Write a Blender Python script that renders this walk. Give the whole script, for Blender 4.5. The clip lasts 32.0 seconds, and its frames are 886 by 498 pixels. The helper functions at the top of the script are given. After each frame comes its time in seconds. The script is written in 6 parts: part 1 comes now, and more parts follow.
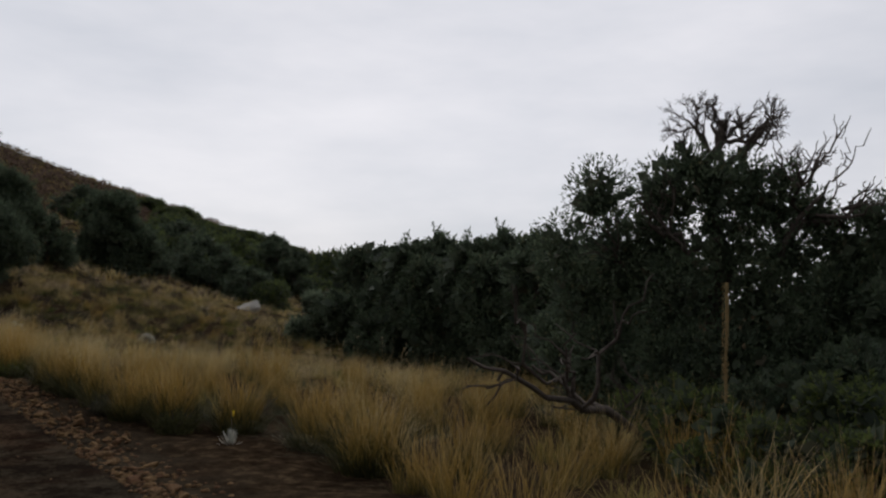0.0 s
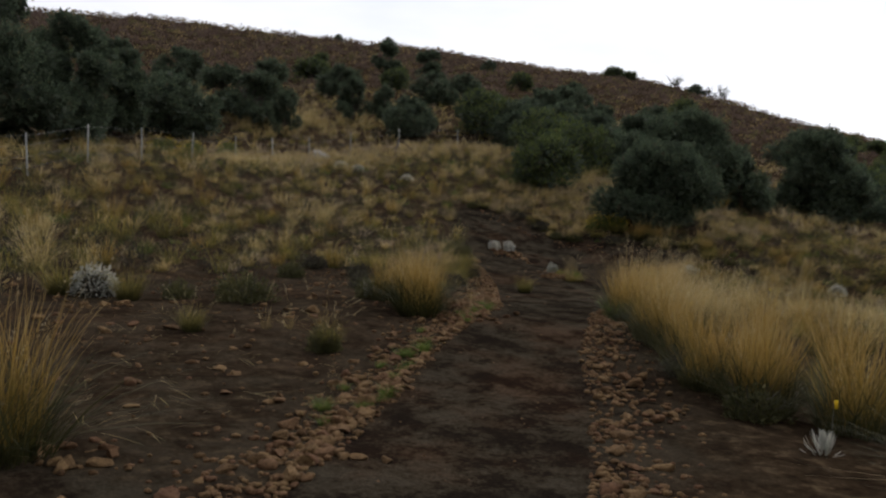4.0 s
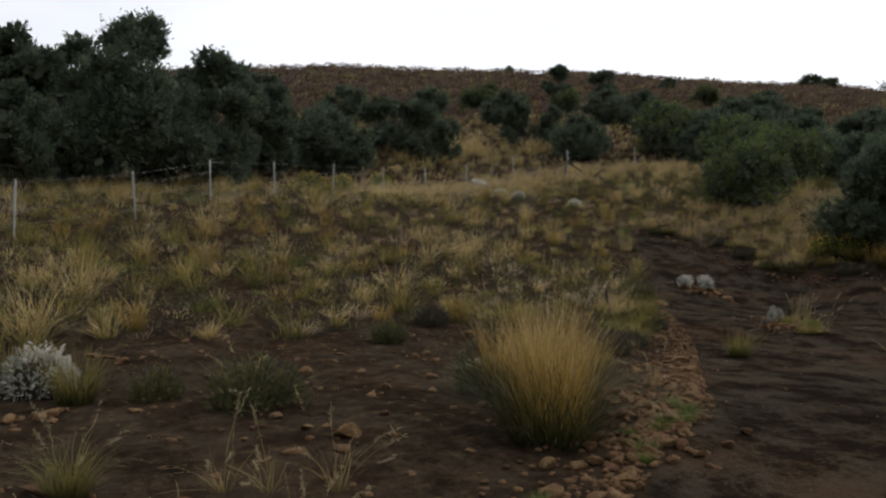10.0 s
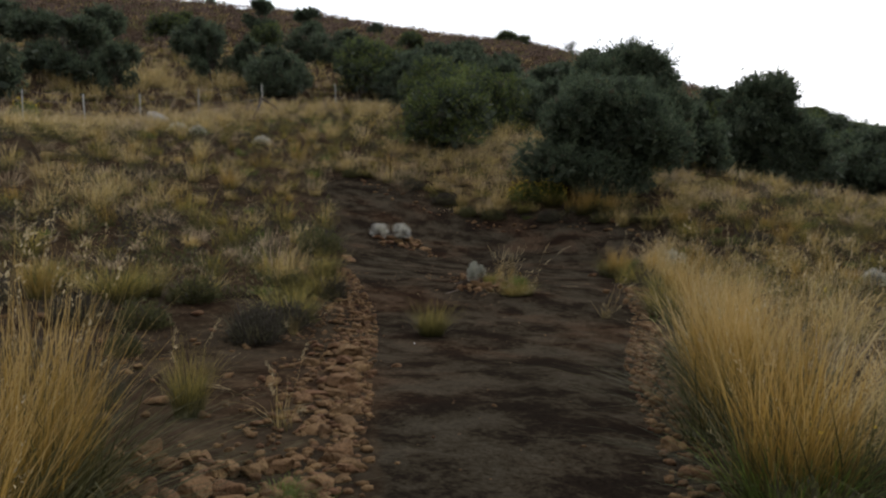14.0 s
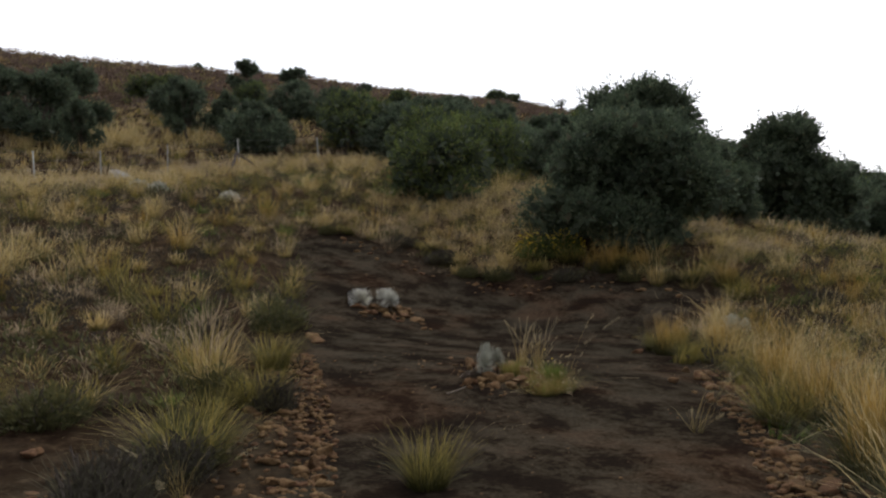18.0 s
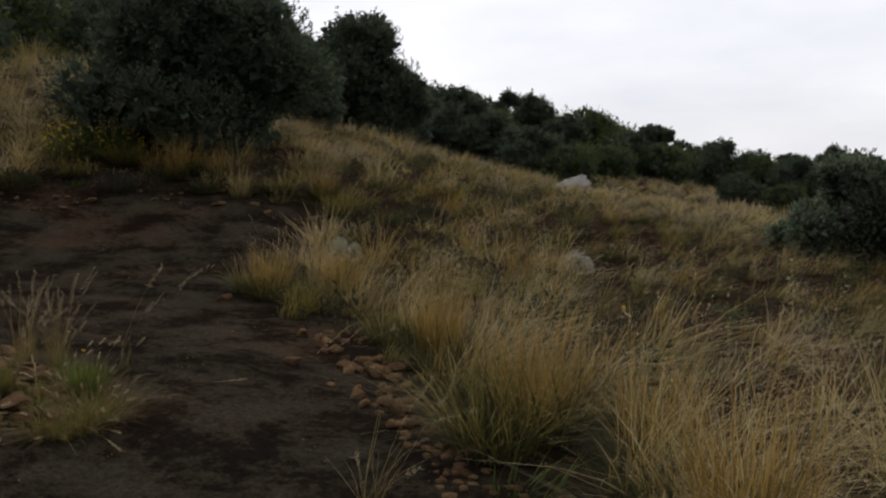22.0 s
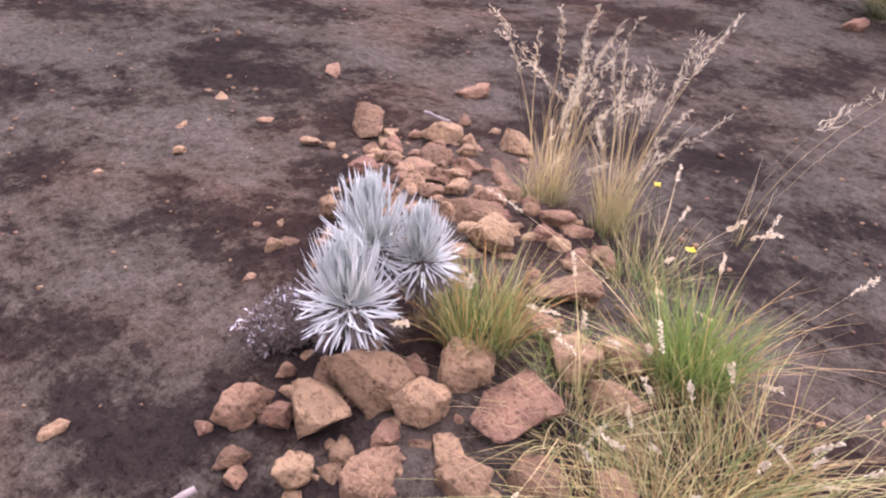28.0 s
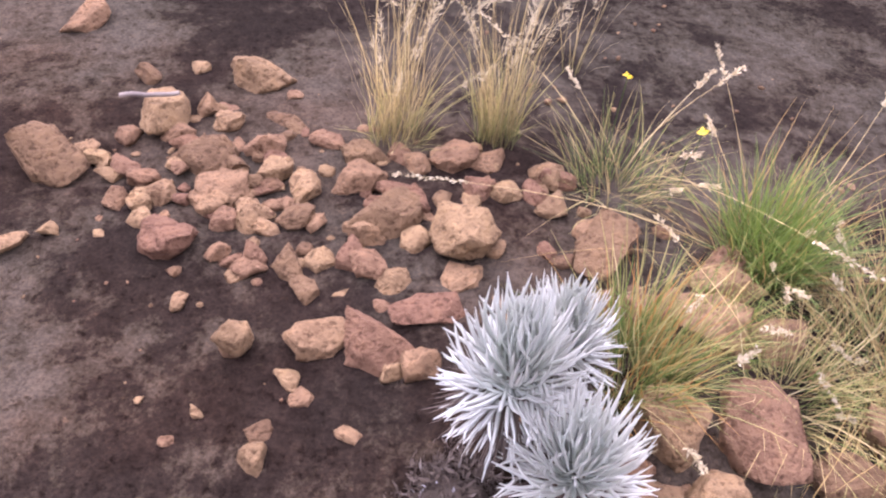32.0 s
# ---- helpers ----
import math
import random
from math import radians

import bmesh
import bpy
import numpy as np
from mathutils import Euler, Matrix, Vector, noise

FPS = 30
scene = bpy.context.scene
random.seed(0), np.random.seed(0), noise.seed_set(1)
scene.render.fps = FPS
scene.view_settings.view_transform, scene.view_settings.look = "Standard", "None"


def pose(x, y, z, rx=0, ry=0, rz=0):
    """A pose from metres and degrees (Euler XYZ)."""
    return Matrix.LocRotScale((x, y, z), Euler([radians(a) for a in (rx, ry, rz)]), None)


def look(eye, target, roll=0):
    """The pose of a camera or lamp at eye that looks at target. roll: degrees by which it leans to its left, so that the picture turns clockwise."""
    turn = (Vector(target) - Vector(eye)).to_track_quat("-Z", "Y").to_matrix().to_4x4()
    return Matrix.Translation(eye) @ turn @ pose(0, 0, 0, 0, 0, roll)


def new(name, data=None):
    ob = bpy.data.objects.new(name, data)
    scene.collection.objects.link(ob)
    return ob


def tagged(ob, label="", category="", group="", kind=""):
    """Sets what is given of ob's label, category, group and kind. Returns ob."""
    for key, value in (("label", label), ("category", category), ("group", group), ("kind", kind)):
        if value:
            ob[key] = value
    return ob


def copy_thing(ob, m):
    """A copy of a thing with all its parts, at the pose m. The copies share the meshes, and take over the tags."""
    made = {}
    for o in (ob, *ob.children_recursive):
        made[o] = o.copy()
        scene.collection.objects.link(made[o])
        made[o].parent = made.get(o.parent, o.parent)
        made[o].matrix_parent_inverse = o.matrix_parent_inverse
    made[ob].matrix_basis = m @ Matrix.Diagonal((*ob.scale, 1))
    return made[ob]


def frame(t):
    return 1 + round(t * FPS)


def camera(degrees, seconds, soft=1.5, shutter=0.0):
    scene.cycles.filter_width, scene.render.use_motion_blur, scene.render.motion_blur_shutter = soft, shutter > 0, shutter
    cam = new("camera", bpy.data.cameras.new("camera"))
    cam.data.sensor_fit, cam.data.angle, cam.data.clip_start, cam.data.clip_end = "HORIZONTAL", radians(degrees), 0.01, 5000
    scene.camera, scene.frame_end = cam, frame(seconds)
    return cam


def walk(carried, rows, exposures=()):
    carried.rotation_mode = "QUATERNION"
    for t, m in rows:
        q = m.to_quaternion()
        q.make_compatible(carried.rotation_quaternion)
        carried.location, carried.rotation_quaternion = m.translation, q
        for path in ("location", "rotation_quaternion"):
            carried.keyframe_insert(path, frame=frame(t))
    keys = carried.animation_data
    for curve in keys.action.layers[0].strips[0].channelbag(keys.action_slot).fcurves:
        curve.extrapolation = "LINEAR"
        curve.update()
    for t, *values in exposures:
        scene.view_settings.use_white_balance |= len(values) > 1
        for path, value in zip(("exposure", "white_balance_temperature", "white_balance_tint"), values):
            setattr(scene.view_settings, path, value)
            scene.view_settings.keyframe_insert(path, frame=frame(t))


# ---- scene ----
cam = camera(57.2, 32.0, soft=2.3)
PATH = [
    (0, (-0.264, 0.278, 0.425), (-0.28, 2.275, 0.527), 1.2),
    (0.5, (0.05, 0.804, 0.343), (-0.061, 2.8, 0.403), 0.8),
    (1, (0.253, 1.21, 0.351), (0.079, 3.202, 0.333), 1.6),
    (1.5, (0.383, 1.814, 0.265), (-0.031, 3.77, 0.31), 1.9),
    (2, (0.537, 2.436, 0.102), (-0.206, 4.292, 0.14), 3.5),
    (2.5, (0.468, 3.032, 0.119), (-0.571, 4.739, 0.025), 2.4),
    (3, (0.283, 3.588, 0.098), (-1.029, 5.096, 0.03), 2.4),
    (3.5, (0.108, 4.115, 0.066), (-1.33, 5.504, 0.007), 2.9),
    (4, (-0.229, 4.609, 0.088), (-1.737, 5.922, 0.033), 1.5),
    (4.5, (-0.57, 4.958, 0.089), (-2.088, 6.259, 0.11), 0.1),
    (6.5, (-2.24, 6.422, 0.109), (-3.713, 7.774, 0.057), -0.3),
    (7, (-2.817, 7.017, 0.138), (-4.049, 8.59, 0.035), 0.0),
    (7.5, (-3.228, 7.39, 0.142), (-4.193, 9.14, 0.063), -1.3),
    (8, (-3.355, 7.543, 0.1), (-4.377, 9.262, 0.104), -1.2),
    (8.5, (-3.731, 7.886, 0.147), (-4.928, 9.489, 0.107), 0.1),
    (9, (-4.112, 8.146, 0.158), (-5.497, 9.589, 0.129), -1.1),
    (9.5, (-4.562, 8.539, 0.128), (-6.245, 9.619, 0.152), 0.0),
    (10, (-4.664, 8.841, 0.176), (-6.425, 9.789, 0.199), -0.6),
    (10.5, (-5.081, 9.237, 0.17), (-6.676, 10.441, 0.253), -1.0),
    (11, (-5.47, 9.623, 0.121), (-6.993, 10.918, 0.153), -0.6),
    (11.5, (-5.824, 10.049, 0.153), (-7.299, 11.395, 0.03), -0.4),
    (12, (-6.189, 10.693, 0.165), (-7.184, 12.422, 0.018), -1.6),
    (12.5, (-6.386, 10.984, 0.13), (-7.153, 12.831, 0.077), 0.4),
    (13, (-6.692, 11.328, 0.12), (-7.802, 12.991, 0.057), 1.2),
    (13.5, (-7.169, 11.804, 0.137), (-8.402, 13.375, 0.026), 0.0),
    (14, (-7.515, 12.227, 0.123), (-8.843, 13.718, 0.009), -0.5),
    (14.5, (-7.814, 12.549, 0.165), (-9.303, 13.875, 0.012), -0.4),
    (15, (-8.117, 12.849, 0.191), (-9.669, 14.109, 0.154), -2.2),
    (15.5, (-8.468, 13.328, 0.151), (-9.94, 14.683, 0.106), -1.3),
    (17.5, (-9.863, 14.895, 0.027), (-11.274, 16.312, 0.063), -0.4),
    (18, (-10.313, 15.301, 0.079), (-11.628, 16.807, 0.114), -1.8),
    (18.5, (-10.625, 15.737, 0.068), (-11.884, 17.291, 0.113), 0.7),
    (19, (-10.96, 16.177, 0.098), (-12.191, 17.753, 0.108), 1.0),
    (19.5, (-11.315, 16.583, 0.124), (-12.334, 18.303, 0.139), -1.7),
    (20, (-11.516, 17.04, 0.11), (-12.413, 18.825, 0.198), 0.2),
    (20.5, (-11.781, 17.515, 0.148), (-12.713, 19.285, 0.142), 0.1),
    (21, (-12.028, 17.874, 0.155), (-12.703, 19.756, 0.122), -1.0),
    (21.5, (-12.231, 18.32, 0.162), (-12.733, 20.253, 0.053), -0.6),
    (22, (-12.5, 18.852, 0.118), (-12.88, 20.803, -0.1), 0.2),
    (22.5, (-12.75, 19.194, 0.121), (-13.046, 21.165, -0.041), -1.6),
    (23, (-12.843, 19.423, 0.192), (-13.2, 21.381, -0.008), -0.4),
    (23.5, (-12.953, 19.627, 0.22), (-13.622, 21.5, 0.011), 1.3),
    (24, (-13.224, 20.004, 0.167), (-14.125, 21.781, -0.011), 0.2),
    (24.5, (-13.484, 20.355, 0.126), (-14.612, 21.969, -0.222), -1.3),
    (25, (-13.727, 20.685, 0.099), (-15.046, 22.138, -0.286), 0.2),
    (25.5, (-14.029, 20.937, 0.074), (-15.377, 22.321, -0.445), 0.7),
    (26, (-14.271, 21.143, 0.054), (-15.588, 22.505, -0.585), -0.4),
    (26.5, (-14.442, 21.391, 0.023), (-15.816, 22.63, -0.736), 0.6),
    (28.5, (-15.154, 21.781, -0.113), (-16.248, 23.038, -1.22), 0.9),
    (29, (-15.324, 21.873, -0.129), (-16.314, 23.147, -1.31), -2.1),
    (29.5, (-15.467, 21.919, -0.114), (-16.296, 23.262, -1.342), -1.4),
    (30, (-15.664, 21.905, -0.095), (-16.22, 23.383, -1.322), -0.3),
    (30.5, (-15.874, 21.853, -0.036), (-16.161, 23.313, -1.373), -0.7),
    (31, (-16.029, 21.914, -0.044), (-16.251, 23.337, -1.431), -0.1),
    (31.5, (-16.26, 22.016, -0.016), (-16.317, 23.376, -1.481), -2.0),
    (32, (-16.423, 22.132, 0.007), (-16.259, 23.458, -1.482), 1.8),
]
EXPOSURES = [(0, -0.2, 6500, 10), (2, -0.2, 6500, 10), (3, 0.04, 6500, 10), (4, 0.36, 6500, 10), (7, 0.86, 6500, 10), (10, 0.5, 6500, 9), (13, 0.55, 6500, 9), (14, 0.7, 6500, 9), (15, 0.9, 6500, 9), (18, 0.74, 6500, 10), (20, 0.5, 6500, 10), (21, 0.28, 6500, 10), (22, 0.12, 6500, 10), (23, 0.26, 6500, 10), (24, 0.68, 6450, 10), (24.5, 1.15, 6250, 24), (25, 2.25, 5600, 44), (25.5, 2.76, 5600, 47), (26, 2.95, 5600, 47), (29, 3.18, 5700, 41), (32, 3.13, 5700, 40)]
walk(cam, [(t, look(eye, target, roll)) for t, eye, target, roll in PATH], EXPOSURES)

# ---- world, sun ----
SUN_EL, SUN_AZ = 38.0, 18.0
SUN_WAY = Vector((-math.sin(radians(SUN_AZ)) * math.cos(radians(SUN_EL)), math.cos(radians(SUN_AZ)) * math.cos(radians(SUN_EL)), math.sin(radians(SUN_EL))))
world = bpy.data.worlds.new("overcast_sky")
scene.world = world
world.use_nodes = True
wn, wl = world.node_tree.nodes, world.node_tree.links
wn.clear()


def node(tree, kind, **values):
    made = tree.nodes.new(kind)
    for key, value in values.items():
        made.inputs[key.replace("_", " ")].default_value = value
    return made


w_out = wn.new("ShaderNodeOutputWorld")
w_bg = wn.new("ShaderNodeBackground")
sky = wn.new("ShaderNodeTexSky")
sky.sky_type, sky.sun_disc = "NISHITA", False
sky.sun_elevation, sky.sun_rotation = radians(SUN_EL), radians(-SUN_AZ)
w_geo = wn.new("ShaderNodeTexCoord")
w_map = wn.new("ShaderNodeMapping")
w_map.inputs["Scale"].default_value = (1.0, 1.0, 3.2)
w_noise = node(world.node_tree, "ShaderNodeTexNoise", Scale=2.1, Detail=5.0, Roughness=0.55)
w_ramp = wn.new("ShaderNodeValToRGB")
w_ramp.color_ramp.elements[0].position, w_ramp.color_ramp.elements[0].color = 0.30, (6.1, 6.3, 6.9, 1)
w_ramp.color_ramp.elements[1].position, w_ramp.color_ramp.elements[1].color = 0.66, (8.3, 8.2, 8.6, 1)
w_mix = wn.new("ShaderNodeMix")
w_mix.data_type = "RGBA"
w_mix.inputs["Factor"].default_value = 0.93
wl.new(w_geo.outputs["Generated"], w_map.inputs["Vector"])
wl.new(w_map.outputs["Vector"], w_noise.inputs["Vector"])
wl.new(w_noise.outputs["Fac"], w_ramp.inputs["Fac"])
wl.new(sky.outputs["Color"], w_mix.inputs["A"])
wl.new(w_ramp.outputs["Color"], w_mix.inputs["B"])
# the cloud is brightest round the veiled sun and duller behind
w_dot = wn.new("ShaderNodeVectorMath")
w_dot.operation = "DOT_PRODUCT"
w_dot.inputs[1].default_value = SUN_WAY
wl.new(w_geo.outputs["Generated"], w_dot.inputs[0])
w_glow = wn.new("ShaderNodeMapRange")
w_glow.interpolation_type = "SMOOTHSTEP"
for key, value in (("From Min", -0.5), ("From Max", 0.9), ("To Min", 0.42), ("To Max", 1.15)):
    w_glow.inputs[key].default_value = value
wl.new(w_dot.outputs["Value"], w_glow.inputs["Value"])
w_mul = wn.new("ShaderNodeVectorMath")
w_mul.operation = "SCALE"
wl.new(w_mix.outputs["Result"], w_mul.inputs[0])
wl.new(w_glow.outputs["Result"], w_mul.inputs["Scale"])
wl.new(w_mul.outputs["Vector"], w_bg.inputs["Color"])
w_bg.inputs["Strength"].default_value = 0.10
wl.new(w_bg.outputs["Background"], w_out.inputs["Surface"])

sun = new("sun", bpy.data.lights.new("sun", "SUN"))
sun.data.energy, sun.data.angle, sun.data.color = 0.5, radians(35), (1.0, 0.96, 0.9)
sun.matrix_world = look(SUN_WAY * 60, (0, 0, 0))


# ---- materials ----
def material(name, rough=0.8, spec=0.3):
    mat = bpy.data.materials.new(name)
    mat.use_nodes = True
    t = mat.node_tree
    bsdf = t.nodes["Principled BSDF"]
    bsdf.inputs["Roughness"].default_value = rough
    bsdf.inputs["Specular IOR Level"].default_value = spec
    return mat, t, bsdf


def ramp(t, source, stops):
    r = t.nodes.new("ShaderNodeValToRGB")
    while len(r.color_ramp.elements) < len(stops):
        r.color_ramp.elements.new(0.5)
    for e, (p, c) in zip(r.color_ramp.elements, stops):
        e.position, e.color = p, (*c, 1)
    t.links.new(source, r.inputs["Fac"])
    return r.outputs["Color"]


def mixed(t, factor, a, b, mode="MIX"):
    m = t.nodes.new("ShaderNodeMix")
    m.data_type, m.blend_type = "RGBA", mode
    for socket, value in (("Factor", factor), ("A", a), ("B", b)):
        if isinstance(value, (int, float)):
            m.inputs[socket].default_value = value
        elif isinstance(value, tuple):
            m.inputs[socket].default_value = (*value, 1)
        else:
            t.links.new(value, m.inputs[socket])
    return m.outputs["Result"]


def noise_tex(t, scale, detail=4.0, rough=0.55, coords="Object"):
    co = t.nodes.new("ShaderNodeTexCoord") if coords != "world" else t.nodes.new("ShaderNodeNewGeometry")
    n = node(t, "ShaderNodeTexNoise", Scale=scale, Detail=detail, Roughness=rough)
    t.links.new(co.outputs[coords if coords != "world" else "Position"], n.inputs["Vector"])
    return n.outputs["Fac"]


def bumped(t, bsdf, height, strength=0.5, distance=0.02):
    b = t.nodes.new("ShaderNodeBump")
    b.inputs["Strength"].default_value, b.inputs["Distance"].default_value = strength, distance
    t.links.new(height, b.inputs["Height"])
    t.links.new(b.outputs["Normal"], bsdf.inputs["Normal"])


def soil_material():
    mat, t, bsdf = material("volcanic_soil", 1.0, 0.0)
    big = noise_tex(t, 0.5, 5, 0.6, "world")
    blend = t.nodes.new("ShaderNodeMath")
    blend.operation = "MULTIPLY_ADD"
    t.links.new(noise_tex(t, 1.5, 6, 0.6, "world"), blend.inputs[0])
    blend.inputs[1].default_value = 0.54
    half = t.nodes.new("ShaderNodeMath")
    half.operation = "MULTIPLY"
    t.links.new(noise_tex(t, 11.0, 9, 0.82, "world"), half.inputs[0])
    half.inputs[1].default_value = 0.46
    t.links.new(half.outputs[0], blend.inputs[2])
    mid = blend.outputs[0]
    fine = noise_tex(t, 30.0, 6, 0.7, "world")
    grit = noise_tex(t, 140.0, 3, 0.6, "world")
    # pale dusty crust over dark damp cinder, with ragged borders
    crust = ramp(t, mid, [(0.42, (0.0150, 0.0117, 0.0095)), (0.472, (0.0190, 0.0148, 0.0117)), (0.494, (0.0335, 0.0276, 0.0198)), (0.57, (0.0525, 0.0450, 0.0330))])
    red = ramp(t, big, [(0.40, (0.84, 0.84, 0.82)), (0.52, (1.04, 0.98, 0.93)), (0.64, (1.26, 0.96, 0.83))])
    base = mixed(t, 0.8, crust, red, "MULTIPLY")
    grain = ramp(t, fine, [(0.30, (0.50, 0.47, 0.46)), (0.52, (1.0, 1.0, 1.0)), (0.75, (1.45, 1.38, 1.28))])
    base = mixed(t, 0.8, base, grain, "MULTIPLY")
    base = mixed(t, 0.7, base, ramp(t, grit, [(0.30, (0.55, 0.52, 0.5)), (0.5, (1, 1, 1)), (0.72, (1.5, 1.42, 1.3))]), "MULTIPLY")
    base = mixed(t, 0.75, base, ramp(t, noise_tex(t, 48.0, 4, 0.7, "world"), [(0.36, (0.42, 0.38, 0.38)), (0.43, (1, 1, 1)), (0.66, (1, 1, 1)), (0.72, (1.9, 1.7, 1.45))]), "MULTIPLY")
    at = t.nodes.new("ShaderNodeAttribute")
    at.attribute_name = "litter"
    straw = ramp(t, noise_tex(t, 5.0, 8, 0.72, "world"), [(0.38, (0.0165, 0.0108, 0.0070)), (0.54, (0.044, 0.0295, 0.0178)), (0.72, (0.14, 0.100, 0.055))])
    base = mixed(t, at.outputs["Fac"], base, straw)
    t.links.new(base, bsdf.inputs["Base Color"])
    add = t.nodes.new("ShaderNodeMath")
    add.operation = "ADD"
    t.links.new(noise_tex(t, 16.0, 5, 0.6, "world"), add.inputs[0]), t.links.new(fine, add.inputs[1])
    plus = t.nodes.new("ShaderNodeMath")
    plus.operation = "MULTIPLY_ADD"
    t.links.new(grit, plus.inputs[0])
    plus.inputs[1].default_value = 0.3
    t.links.new(add.outputs[0], plus.inputs[2])
    bumped(t, bsdf, plus.outputs[0], 0.9, 0.014)
    return mat


def rock_material(name, dark, light, red):
    mat, t, bsdf = material(name, 0.95, 0.08)
    info = t.nodes.new("ShaderNodeObjectInfo")
    isl = t.nodes.new("ShaderNodeNewGeometry")
    rnd = t.nodes.new("ShaderNodeMath")
    rnd.operation = "ADD"
    t.links.new(info.outputs["Random"], rnd.inputs[0]), t.links.new(isl.outputs["Random Per Island"], rnd.inputs[1])
    wrap = t.nodes.new("ShaderNodeMath")
    wrap.operation = "FRACT"
    t.links.new(rnd.outputs[0], wrap.inputs[0])
    tone = ramp(t, wrap.outputs[0], [(0.0, dark), (0.35, light), (0.7, red), (1.0, light)])
    grit = noise_tex(t, 22.0, 6, 0.7, "world")
    pits = noise_tex(t, 75.0, 3, 0.6, "world")
    shade = ramp(t, grit, [(0.3, (0.5, 0.46, 0.44)), (0.5, (1, 1, 1)), (0.72, (1.3, 1.25, 1.15))])
    col = mixed(t, 0.85, tone, shade, "MULTIPLY")
    col = mixed(t, 0.6, col, ramp(t, pits, [(0.37, (0.28, 0.23, 0.2)), (0.44, (1, 1, 1))]), "MULTIPLY")
    t.links.new(col, bsdf.inputs["Base Color"])
    add = t.nodes.new("ShaderNodeMath")
    add.operation = "ADD"
    t.links.new(grit, add.inputs[0]), t.links.new(pits, add.inputs[1])
    bumped(t, bsdf, add.outputs[0], 0.9, 0.02)
    return mat


def leaf_material(name, low, high, odd, rough=0.55, along=None, sheen=0.3, reach=0.48, thin=0.35, tip=None):
    """Leaves or blades: tone varies from piece to piece, and along the blade where root and tip are given."""
    mat, t, bsdf = material(name, rough, sheen * 0.7)
    geo = t.nodes.new("ShaderNodeNewGeometry")
    col = ramp(t, geo.outputs["Random Per Island"], [(0.0, low), (0.55, high), (0.93, high), (1.0, odd)])
    patch = noise_tex(t, 1.5, 4, 0.65, "world")
    col = mixed(t, 0.7, col, ramp(t, patch, [(0.34, (0.58, 0.60, 0.60)), (0.66, (1.28, 1.2, 1.06))]), "MULTIPLY")
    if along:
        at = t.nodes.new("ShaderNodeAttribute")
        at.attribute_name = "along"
        # root tint; on grasses it carries painted self-shadow besides the green base
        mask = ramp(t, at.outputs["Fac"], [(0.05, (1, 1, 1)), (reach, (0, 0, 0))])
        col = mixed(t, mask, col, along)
        if tip:
            col = mixed(t, ramp(t, at.outputs["Fac"], [(0.62, (0, 0, 0)), (0.95, (0.75, 0.75, 0.75))]), col, tip)
    t.links.new(col, bsdf.inputs["Base Color"])
    if thin:
        glow = t.nodes.new("ShaderNodeBsdfTranslucent")
        t.links.new(col, glow.inputs["Color"])
        both = t.nodes.new("ShaderNodeMixShader")
        both.inputs["Fac"].default_value = thin
        t.links.new(bsdf.outputs["BSDF"], both.inputs[1]), t.links.new(glow.outputs["BSDF"], both.inputs[2])
        t.links.new(both.outputs["Shader"], t.nodes["Material Output"].inputs["Surface"])
    return mat


SOIL = soil_material()
ROCK = rock_material("weathered_cinder_rock", (0.092, 0.054, 0.028), (0.205, 0.131, 0.064), (0.130, 0.070, 0.040))
FOLIAGE = leaf_material("shrub_leaves", (0.052, 0.076, 0.050), (0.112, 0.150, 0.096), (0.17, 0.17, 0.10), 0.65, None, 0.2, thin=0.42)
FOLIAGE_PALE = leaf_material("pale_shrub_leaves", (0.10, 0.13, 0.085), (0.19, 0.24, 0.165), (0.28, 0.32, 0.23), 0.6, None, 0.3, thin=0.42)
FOLIAGE_GREEN = leaf_material("green_shrub_leaves", (0.052, 0.074, 0.028), (0.12, 0.155, 0.052), (0.19, 0.18, 0.07), 0.65, None, 0.2, thin=0.42)
# darker copy of the shrub leaves: the crown's inner shade put into the colour
FOLIAGE_SHADE = leaf_material("shaded_inner_leaves", (0.040, 0.054, 0.038), (0.075, 0.095, 0.064), (0.11, 0.10, 0.07), 0.7)
# grass root colours: the real green base, darkened further for the clump's self-shadow
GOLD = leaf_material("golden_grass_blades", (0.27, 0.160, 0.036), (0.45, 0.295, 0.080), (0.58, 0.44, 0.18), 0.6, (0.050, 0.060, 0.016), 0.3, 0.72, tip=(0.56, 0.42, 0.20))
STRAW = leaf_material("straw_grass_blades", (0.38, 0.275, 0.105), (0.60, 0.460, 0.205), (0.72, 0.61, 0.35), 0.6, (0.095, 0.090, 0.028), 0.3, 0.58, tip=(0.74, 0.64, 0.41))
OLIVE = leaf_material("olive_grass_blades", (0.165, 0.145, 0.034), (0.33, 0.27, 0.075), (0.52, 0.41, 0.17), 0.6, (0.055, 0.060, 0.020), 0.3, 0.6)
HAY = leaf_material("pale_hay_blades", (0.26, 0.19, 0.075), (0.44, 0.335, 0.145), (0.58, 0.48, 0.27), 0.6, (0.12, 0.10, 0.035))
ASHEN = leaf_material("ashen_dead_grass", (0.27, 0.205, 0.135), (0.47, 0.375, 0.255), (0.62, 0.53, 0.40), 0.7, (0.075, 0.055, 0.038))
HEATH = leaf_material("brown_heath", (0.082, 0.057, 0.049), (0.150, 0.108, 0.090), (0.23, 0.185, 0.14), 0.8)
OLIVE_HEATH = leaf_material("olive_hill_tufts", (0.085, 0.080, 0.034), (0.16, 0.145, 0.065), (0.24, 0.21, 0.10), 0.8)
